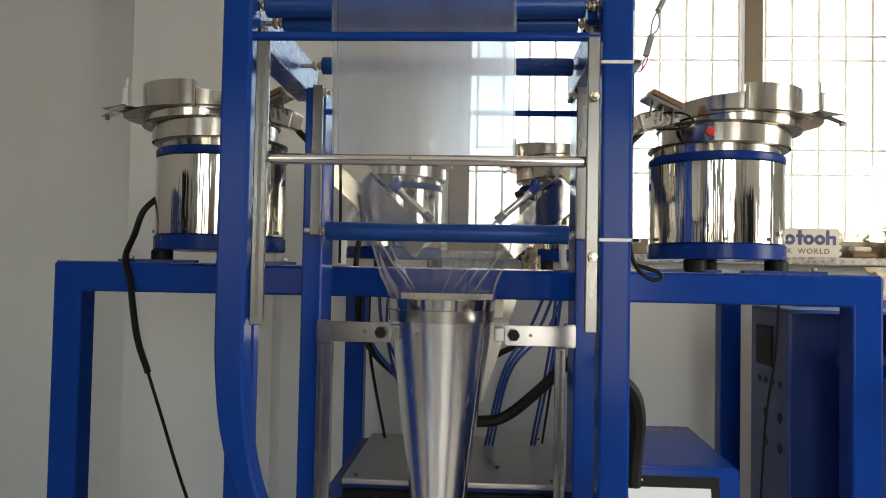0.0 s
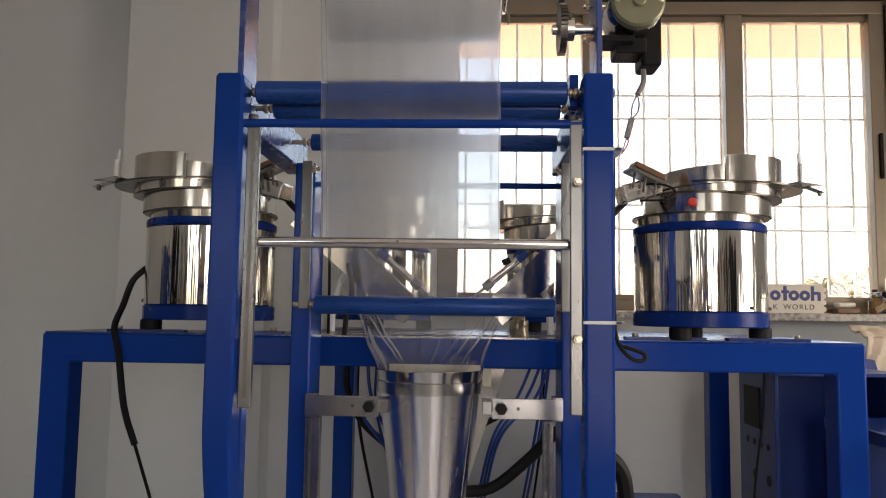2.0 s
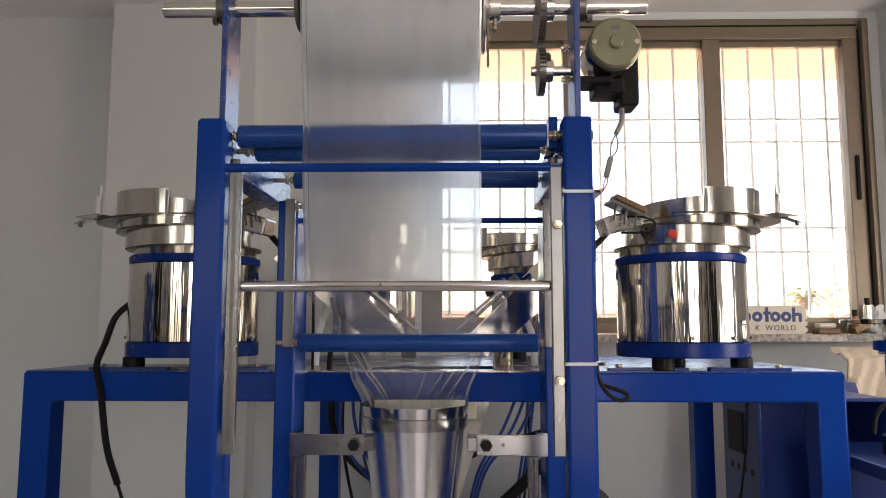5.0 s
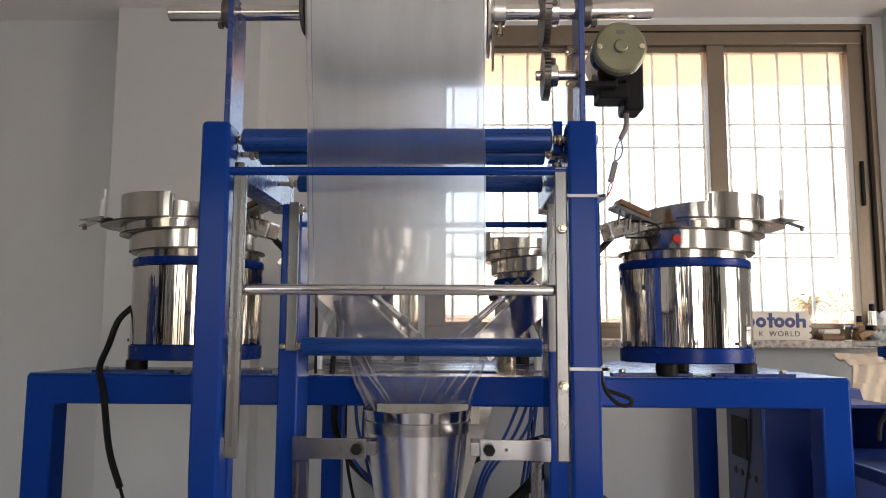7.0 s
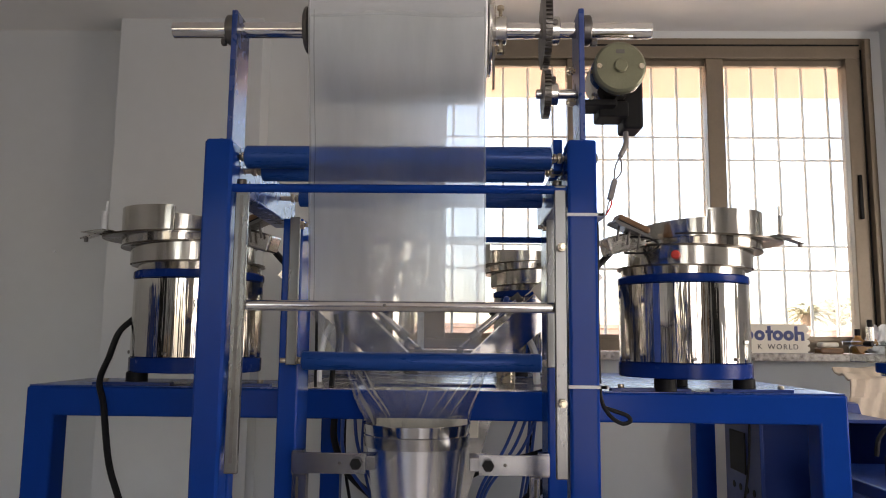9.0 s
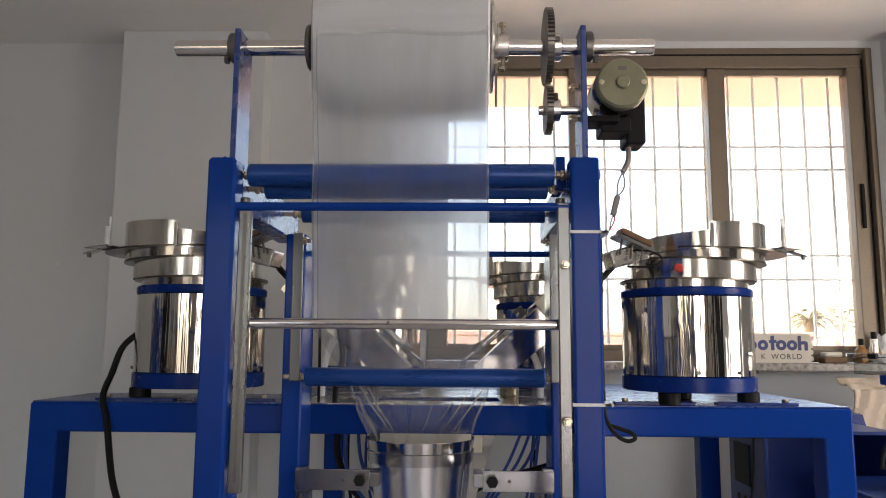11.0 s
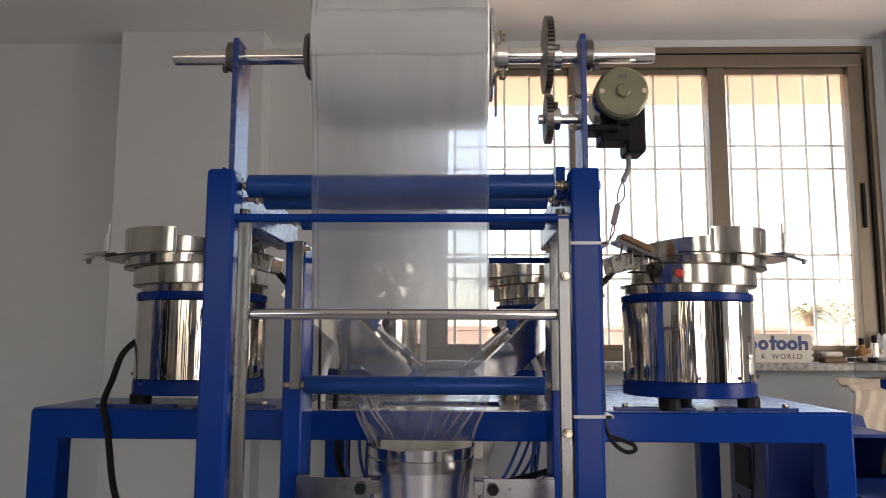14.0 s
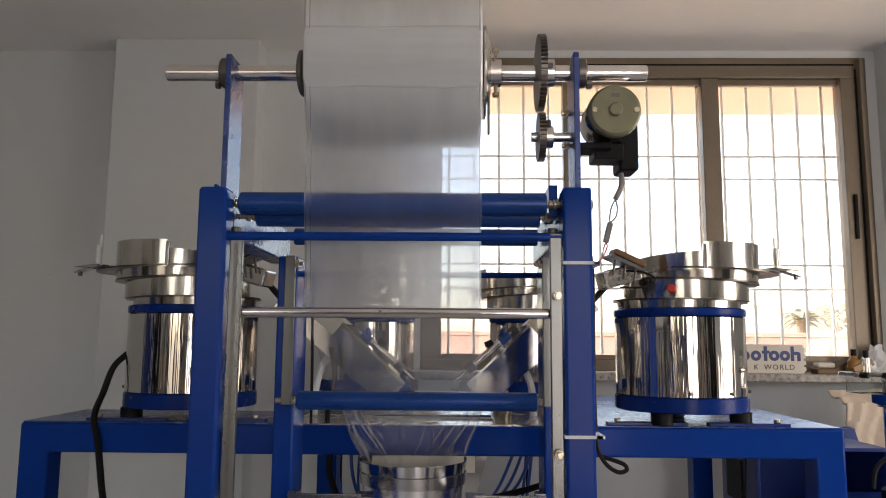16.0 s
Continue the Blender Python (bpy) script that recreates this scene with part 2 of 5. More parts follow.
def lathe(bm, base, axis, profile, seg=32, smooth=True, a0=0.0, a1=None):
    """Turn (radius, height) pairs about an axis through base."""
    base, z = Vector(base), Vector(axis).normalized()
    x = (Vector((0, 0, 1)) if abs(z.z) < 0.9 else Vector((1, 0, 0))).cross(z).normalized()
    y = z.cross(x)
    full = a1 is None
    k = seg if full else seg + 1
    rings = []
    for r, h in profile:
        rings.append([bm.verts.new(base + z * h + (x * math.cos(t) + y * math.sin(t)) * r)
                      for t in [(a0 + ((a1 - a0) if not full else math.tau) * i / seg) for i in range(k)]])
    for p, q in zip(rings, rings[1:]):
        for i in range(seg):
            j = (i + 1) % k
            f = bm.faces.new((p[i], p[j], q[j], q[i]))
            f.smooth = smooth
    return rings


def cyl(bm, p0, p1, r, seg=24, bev=0.001):
    p0, p1 = Vector(p0), Vector(p1)
    h = (p1 - p0).length
    b = min(bev, h * 0.3, r * 0.3)
    rings = lathe(bm, p0, p1 - p0, [(r - b, 0), (r, b), (r, h - b), (r - b, h)], seg)
    bm.faces.new(rings[0][::-1]), bm.faces.new(rings[-1])
    return bm


def spline(pts, n):
    """Catmull-Rom through points."""
    pts = [Vector(p) for p in pts]
    pts = [pts[0] * 2 - pts[1]] + pts + [pts[-1] * 2 - pts[-2]]
    out = []
    for i in range(1, len(pts) - 2):
        a, b, c, d = pts[i - 1:i + 3]
        for k in range(n):
            t = k / n
            out.append(0.5 * ((2 * b) + (c - a) * t + (2 * a - 5 * b + 4 * c - d) * t * t + (3 * b - a - 3 * c + d) * t ** 3))
    return out + [pts[-2]]


def sweep(bm, pts, r, n=8, seg=8):
    path = spline(pts, n)
    up = Vector((0.31, 0.87, 0.38))
    rings = []
    for i, p in enumerate(path):
        d = (path[min(i + 1, len(path) - 1)] - path[max(i - 1, 0)]).normalized()
        x = up.cross(d).normalized()
        y = d.cross(x)
        rings.append([bm.verts.new(p + (x * math.cos(t) + y * math.sin(t)) * r) for t in [math.tau * k / seg for k in range(seg)]])
    for p, q in zip(rings, rings[1:]):
        for i in range(seg):
            f = bm.faces.new((p[i], p[(i + 1) % seg], q[(i + 1) % seg], q[i]))
            f.smooth = True
    bm.faces.new(rings[0][::-1]), bm.faces.new(rings[-1])
    return bm


def mesh(name, bm, material):
    bmesh.ops.recalc_face_normals(bm, faces=bm.faces)
    for ed in bm.edges:
        if len(ed.link_faces) == 2 and ed.calc_face_angle(0.0) > 0.5:
            ed.smooth = False
    me = bpy.data.meshes.new(name)
    bm.to_mesh(me)
    bm.free()
    me.materials.append(material)
    return me


def part(name, bm, material, parent, label=""):
    ob = new(name, mesh(name, bm, material))
    ob.parent = parent
    if label:
        ob["label"] = label
    return ob


def thing(name, label, category, at=(0, 0, 0), group="", kind=""):
    ob = new(name)
    ob.empty_display_size = 0.05
    ob.matrix_world = pose(*at)
    return tagged(ob, label, category, group, kind)


def solo(name, bm, material, label, category, group="", kind=""):
    return tagged(new(name, mesh(name, bm, material)), label, category, group, kind)


def B():
    return bmesh.new()


def hexnut(bm, p0, p1, r):
    return cyl(bm, p0, p1, r, seg=6, bev=0.001)


# ---- the room ----
ROOM_L, ROOM_R, BACK, FRONT, TOP = -3.4, 3.4, 3.40, -2.9, 3.15
WIN_L, WIN_R, WIN_B, WIN_T = -0.02, 2.20, 1.58, 3.11


def structure(name, bm, material, label, category):
    return solo(name, bm, material, label, category, kind="structure")


def wall_with_hole(bm, x0, x1, y0, y1, z0, z1, hx0, hx1, hz0, hz1):
    box(bm, (x0, y0, z0), (hx0, y1, z1), 0)
    box(bm, (hx1, y0, z0), (x1, y1, z1), 0)
    box(bm, (hx0, y0, z0), (hx1, y1, hz0), 0)
    if hz1 < z1:
        box(bm, (hx0, y0, hz1), (hx1, y1, z1), 0)
    return bm


structure("wall_north", wall_with_hole(B(), ROOM_L, ROOM_R, BACK, BACK + 0.22, 0, TOP, WIN_L, WIN_R, WIN_B - 0.04, WIN_T), WALL, "grey painted plaster wall with a window opening", "wall")
# Both openings are assumed and unseen, cut for the front fill lamps.
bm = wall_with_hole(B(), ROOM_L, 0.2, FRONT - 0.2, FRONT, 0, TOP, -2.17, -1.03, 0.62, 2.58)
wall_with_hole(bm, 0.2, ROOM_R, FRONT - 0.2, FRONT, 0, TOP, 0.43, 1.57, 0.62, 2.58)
structure("wall_south", bm, WALL, "grey painted plaster wall with two assumed openings, unseen", "wall")
structure("wall_west", box(B(), (ROOM_L - 0.2, FRONT - 0.2, 0), (ROOM_L, BACK + 0.22, TOP), 0), WALL, "grey painted plaster wall", "wall")
bm = B()
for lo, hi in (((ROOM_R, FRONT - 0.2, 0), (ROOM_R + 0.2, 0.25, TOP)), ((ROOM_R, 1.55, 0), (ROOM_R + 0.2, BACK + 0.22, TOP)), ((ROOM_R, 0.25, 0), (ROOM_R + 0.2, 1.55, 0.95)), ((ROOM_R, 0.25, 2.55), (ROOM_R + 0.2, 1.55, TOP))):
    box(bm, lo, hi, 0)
# Unseen opening, cut only for the added east fill lamp.
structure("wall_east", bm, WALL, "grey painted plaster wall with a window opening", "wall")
structure("floor", box(B(), (ROOM_L, FRONT, -0.1), (ROOM_R, BACK, 0), 0), FLOOR, "pale grey tiled workshop floor", "floor")
structure("ceiling", box(B(), (ROOM_L - 0.2, FRONT - 0.2, TOP), (ROOM_R + 0.2, BACK + 0.22, TOP + 0.12), 0), CEIL, "white painted flat ceiling", "ceiling")
structure("column_1", box(B(), (-1.53, 3.25, 0), (-0.82, BACK, TOP), 0.004), WALL, "grey painted concrete column standing proud of the wall", "column")
structure("column_2", box(B(), (2.25, 3.2, 0), (2.75, BACK, TOP), 0.004), WALL, "grey painted concrete column beside the window", "column")

# behind the viewer: a door and rack guessed from what the steel mirrors
dr = thing("door_1", "brown wooden flush door in a frame", "door", (0, 0, 0), kind="structure")
part("door_leaf", box(B(), (1.75, FRONT, 0.0), (2.65, FRONT + 0.04, 2.05), 0.004), WOOD, dr)
part("door_frame", box(box(box(B(), (1.68, FRONT, 0), (1.75, FRONT + 0.06, 2.12), 0.003), (2.65, FRONT, 0), (2.72, FRONT + 0.06, 2.12), 0.003), (1.75, FRONT, 2.05), (2.65, FRONT + 0.06, 2.12), 0.003), FRAME, dr)
part("door_handle", cyl(B(), (1.82, FRONT + 0.09, 1.02), (1.95, FRONT + 0.09, 1.02), 0.01), ZINC, dr)
rk = thing("slotted_rack", "blue slotted steel rack with cream cartons", "rack", (0, 0, 0))
for x in (-0.75, 0.12):
    for y in (FRONT + 0.06, FRONT + 0.5):
        part("upright", box(B(), (x, y, 0), (x + 0.04, y + 0.04, 2.2), 0.002), BLUE, rk)
for z in (0.5, 1.1, 1.7):
    part("shelf", box(B(), (-0.71, FRONT + 0.06, z), (0.12, FRONT + 0.54, z + 0.03), 0.002), BLUE, rk)
for x, z, w, h in ((-0.65, 1.13, 0.3, 0.3), (-0.28, 1.13, 0.34, 0.38), (-0.6, 1.73, 0.5, 0.34), (-0.62, 0.53, 0.34, 0.4), (-0.2, 0.53, 0.25, 0.33)):
    solo("carton", box(B(), (x, FRONT + 0.12, z), (x + w, FRONT + 0.48, z + h), 0.004), CLOTH, "plain buff cardboard carton on the rack shelf", "carton", "cartons on the rack")
for x, y, w in ((0.75, -1.5, 0.05), (1.45, -1.5, 0.05), (-1.0, -1.7, 0.05)):
    mp_ = thing("machine_post", "blue slotted steel upright with base plate", "post", (x, y, 0), group="uprights behind the viewer")
    part("upright", box(B(), (0, 0, 0.012), (w, w, 2.1), 0.003), BLUE, mp_)
    part("base_plate", box(B(), (-0.05, -0.05, 0), (w + 0.05, w + 0.05, 0.012), 0.002), BLUE_DARK, mp_)
    for k in range(16):
        part("slot", box(B(), (w / 2 - 0.006, w, 0.9 + 0.06 * k), (w / 2 + 0.006, w + 0.002, 0.92 + 0.06 * k), 0.0005), BLACK, mp_)
# Unseen cylinders, added only to put dark and pale streaks in the steel.
for x, y, h, material in ((0.45, -1.9, 1.9, BLACK), (1.75, -1.6, 1.7, CLOTH), (-0.9, -2.0, 1.8, BLACK), (2.5, 0.1, 1.9, BLACK), (-1.9, 0.0, 1.6, CLOTH), (-2.4, 0.8, 1.8, BLUE)):
    solo("mirrored_cylinder", cyl(B(), (x, y, 0), (x, y, h), 0.12, 20), material, "upright cylinder added out of view to streak the steel's reflections", "roll", "rolls behind the viewer")
# Unseen blocks along the walls, added to darken what the drums mirror.
solo("mirrored_tall_block", box(B(), (-3.35, -1.2, 0), (-2.9, -0.3, 2.1), 0.008), BLACK, "tall black block added out of view for the steel to mirror", "cabinet")
solo("mirrored_tall_block", box(B(), (-3.35, 0.5, 0), (-3.0, 1.1, 1.9), 0.008), BLUE_DARK, "tall dark blue block added out of view for the steel to mirror", "cabinet")
solo("mirrored_tall_block", box(B(), (2.95, -1.9, 0), (3.35, -1.0, 2.1), 0.008), BLACK, "tall black block added out of view for the steel to mirror", "cabinet")
solo("mirrored_box", box(B(), (-3.1, FRONT + 0.02, 0), (-2.2, FRONT + 0.5, 1.9), 0.008), GREY_PLASTIC, "dark grey box added out of view for the steel to mirror", "cupboard")

solo("wall_nail", cyl(B(), (-1.86, BACK - 0.012, 2.0), (-1.86, BACK, 2.0), 0.006, 12), WHITE_PLASTIC, "small white fixing plug in the grey wall", "plug")

# window
win = thing("window_1", "taupe aluminium sliding window with three lights and a grill", "window", (0, 0, 0), kind="structure")
FY0, FY1 = BACK - 0.01, BACK + 0.075
bm = B()
box(bm, (WIN_L, FY0, WIN_T - 0.105), (WIN_R, FY1, WIN_T), 0.004)
box(bm, (WIN_L, FY0, WIN_B - 0.036), (WIN_R, FY1, WIN_B + 0.018), 0.004)
part("window_frame", bm, FRAME, win)
for x0, x1 in ((WIN_L, WIN_L + 0.1), (WIN_R - 0.13, WIN_R)):
    part("jamb", box(B(), (x0, FY0 + 0.002, WIN_B + 0.018), (x1, FY1 - 0.002, WIN_T - 0.105), 0.004), FRAME, win)
for x0, x1 in ((0.685, 0.765), (1.379, 1.465)):
    part("mullion", box(B(), (x0, FY0 + 0.006, WIN_B + 0.018), (x1, FY1 - 0.006, WIN_T - 0.105), 0.004), FRAME, win)
for x0, x1 in ((0.08, 0.685), (0.765, 1.379), (1.465, 2.07)):
    g = part("pane", box(B(), (x0, FY0 + 0.045, WIN_B + 0.018), (x1, FY0 + 0.05, WIN_T - 0.105), 0), GLASS, win)
    g.visible_shadow = False
    bm = B()
    for z0, z1 in ((WIN_B + 0.018, WIN_B + 0.042), (WIN_T - 0.135, WIN_T - 0.105)):
        box(bm, (x0, FY0 + 0.03, z0), (x1, FY0 + 0.064, z1), 0.002)
    part("sash_rail", bm, FRAME, win)
bm = B()
box(bm, (2.098, FY0 - 0.014, 2.19), (2.114, FY0 + 0.004, 2.41), 0.004)
part("latch_handle", bm, BLACK, win, "dark recessed sash handle")
for dx in (0.055, 0.024):
    part("track_groove", box(B(), (WIN_R - dx - 0.004, FY0 - 0.002 if dx > 0.05 else FY0 - 0.004, WIN_B + 0.018), (WIN_R - dx + 0.004, FY0 + 0.01, WIN_T - 0.06), 0.0005), BLACK, win)
part("track_groove", box(B(), (0.75, FY0 - 0.003, WIN_T - 0.042), (WIN_R - 0.06, FY0 + 0.01, WIN_T - 0.034), 0.0005), BLACK, win)
# the inner side track stands proud of the jamb
part("side_track", box(B(), (WIN_R - 0.05, FY0 - 0.035, WIN_B), (WIN_R - 0.03, FY0, WIN_T - 0.02), 0.003), FRAME, win)
GY = BACK + 0.13
x = 0.113
while x < 2.12:
    part("grill_bar", box(B(), (x - 0.0068, GY, WIN_B - 0.03), (x + 0.0068, GY + 0.012, WIN_T), 0.002), GRILL, win)
    x += 0.1285
for z in (1.95, 2.072, 2.514, 2.633):
    part("grill_rail", box(B(), (WIN_L, GY - 0.006, z - 0.006), (WIN_R, GY, z + 0.006), 0.002), GRILL, win)
structure("window_sill", box(B(), (-0.06, 3.24, WIN_B - 0.075), (2.25, 3.399, WIN_B - 0.038), 0.006), GRANITE, "speckled granite window sill slab", "sill")

# outside
structure("ground", box(B(), (-300, 3.7, -0.6), (300, 600, -0.5), 0), GROUND, "dry sandy ground outside the window", "ground")
structure("sunshade", box(B(), (-0.6, BACK + 0.22, 3.08), (2.9, BACK + 0.85, 3.17), 0.01), PEACH, "peach plastered sunshade slab over the window", "sunshade")
bm = B()
box(bm, (-40, 12, -0.5), (60, 12.25, 1.79), 0.02)
box(bm, (-40, 11.96, 1.79), (60, 12.29, 1.86), 0.01)
structure("boundary_wall", bm, PEACH, "peach plastered compound wall with a coping", "wall")


def palm(x, y, h, seed, fronds=20, length=1.6):
    rnd = random.Random(seed)
    ob = thing("palm_tree", "pale sunlit palm tree behind the compound wall", "tree", (x, y, -0.5), group="palms outside")
    sweep(bm := B(), [(0, 0, 0), (0.06, 0, h * 0.5), (0.02, 0.05, h)], 0.11, 6, 8)
    part("trunk", bm, BARK, ob)
    bm = B()
    for k in range(fronds):
        az, el = rnd.uniform(0, math.tau), rnd.uniform(-0.3, 1.2)
        L = length * rnd.uniform(0.8, 1.1)
        prev = None
        for i in range(13):
            s = i / 12
            r = L * s * math.cos(el) * (1 - 0.1 * s)
            c = Vector((0.02 + math.cos(az) * r, 0.05 + math.sin(az) * r, h + L * s * math.sin(el) - 0.75 * L * s * s))
            side = Vector((-math.sin(az), math.cos(az), 0))
            wl = 0.34 * L * (1 - s) ** 0.5 * min(1, s * 4 + 0.1)
            for sg in (-1, 1):
                tip = c + side * sg * wl * rnd.uniform(0.7, 1.1) + Vector((math.cos(az), math.sin(az), 0)) * 0.16 * L + Vector((0, 0, -0.22 * wl))
                w = Vector((math.cos(az), math.sin(az), 0.1)) * 0.022 * L
                bm.faces.new([bm.verts.new(p) for p in (c - w, c + w, tip)])
            if prev is not None:
                up = Vector((0, 0, 0.012))
                bm.faces.new([bm.verts.new(p) for p in (prev - up, c - up, c + up, prev + up)])
            prev = c
    part("crown", bm, PALM, ob)
    return ob


palm(7.2, 15, 2.66, 3, 34, 0.8)


def shrub_tree(x, y, h, seed, spread):
    rnd = random.Random(seed)
    ob = thing("tree", "pale sunlit leafy tree behind the compound wall", "tree", (x, y, -0.5), group="trees outside")
    bm = B()
    sweep(bm, [(0, 0, 0), (0.05, 0, h * 0.4), (0, 0.05, h * 0.8)], 0.09, 5, 7)
    tips = []
    for k in range(9):
        az = k * 2.4
        p = Vector((math.cos(az) * spread * rnd.uniform(0.4, 1), math.sin(az) * spread * rnd.uniform(0.4, 1), h * rnd.uniform(0.75, 1.05)))
        sweep(bm, [(0, 0.02, h * 0.5), (p.x * 0.5, p.y * 0.5, h * 0.7), tuple(p)], 0.025, 4, 5)
        tips.append(p)
    part("trunk", bm, BARK, ob)
    bm = B()
    for k in range(900):
        t = rnd.choice(tips)
        c = t + Vector((rnd.gauss(0, 1), rnd.gauss(0, 1), rnd.gauss(0, 0.8))) * spread * 0.26
        u = Vector((rnd.uniform(-1, 1), rnd.uniform(-1, 1), rnd.uniform(-1, 1))).normalized() * 0.07
        v = u.orthogonal() * 0.5
        bm.faces.new([bm.verts.new(p) for p in (c - u, c + v, c + u, c - v)])
    part("crown", bm, PALM, ob)


shrub_tree(8.08, 15, 2.85, 5, 0.36)
shrub_tree(4.2, 15.5, 2.75, 8, 0.5)

# ---- feeder table ----
TBL = 1.45
table = thing("feeder_table", "blue enamelled square-tube table carrying the bowl feeders", "table", (0, 0, 0))
TX0, TX1, TY0, TY1, TW = -1.05, 1.205, 1.855, 3.0, 0.08
bm = B()
U = [(TX0, 0), (TX0, TBL), (TX1, TBL), (TX1, 0), (TX1 - TW, 0), (TX1 - TW, TBL - TW), (TX0 + TW, TBL - TW), (TX0 + TW, 0)]
f0 = bm.faces.new([bm.verts.new((x, TY0, z)) for x, z in U])
r = bmesh.ops.extrude_face_region(bm, geom=[f0])
bmesh.ops.translate(bm, vec=(0, TW, 0), verts=[v for v in r["geom"] if isinstance(v, bmesh.types.BMVert)])
bmesh.ops.bevel(bm, geom=[e for e in bm.edges], offset=0.007, segments=3, affect="EDGES", profile=0.5)
part("front_frame", bm, BLUE, table, "welded blue square-tube front frame")
part("beam", box(B(), (-0.42, TY1 - TW, TBL - TW), (TX1, TY1, TBL - 0.002), 0.006, 3), BLUE, table)
for x0, y1 in ((TX0, 2.2), (TX1 - TW, TY1 - TW), (-0.42, TY1 - TW)):
    part("cross_beam", box(B(), (x0, TY0 + TW, TBL - TW + 0.004), (x0 + TW, y1, TBL - 0.002), 0.005), BLUE, table)
for x0 in (-0.42, TX1 - TW):
    part("leg", box(B(), (x0, TY1 - TW, 0.0), (x0 + TW, TY1, TBL - TW), 0.006, 3), BLUE, table)
part("top_plate", box(B(), (TX0 + 0.005, TY0 + 0.005, TBL), (-0.42, 2.21, TBL + 0.004), 0.001), TOP_BLUE, table)
part("top_plate", box(B(), (-0.42, TY0 + 0.005, TBL), (-0.312, TY1, TBL + 0.004), 0.001), TOP_BLUE, table)
part("top_plate", box(B(), (0.452, TY0 + 0.005, TBL), (TX1 - 0.005, 2.56, TBL + 0.004), 0.001), TOP_BLUE, table)
for lo, hi in (((-0.31, 1.862), (0.45, 1.95)), ((-0.31, 1.95), (-0.10, 2.14)), ((0.26, 1.95), (0.45, 2.14)), ((-0.31, 2.14), (0.45, 2.56))):
    part("centre_plate", box(B(), (*lo, TBL), (*hi, TBL + 0.0035), 0), STEEL_ROUGH, table, "bare steel plate round the hopper opening")
part("back_plate", box(B(), (-0.311, 2.562, TBL), (TX1 - 0.005, TY1 - 0.006, TBL + 0.004), 0.001), TOP_BLUE, table)


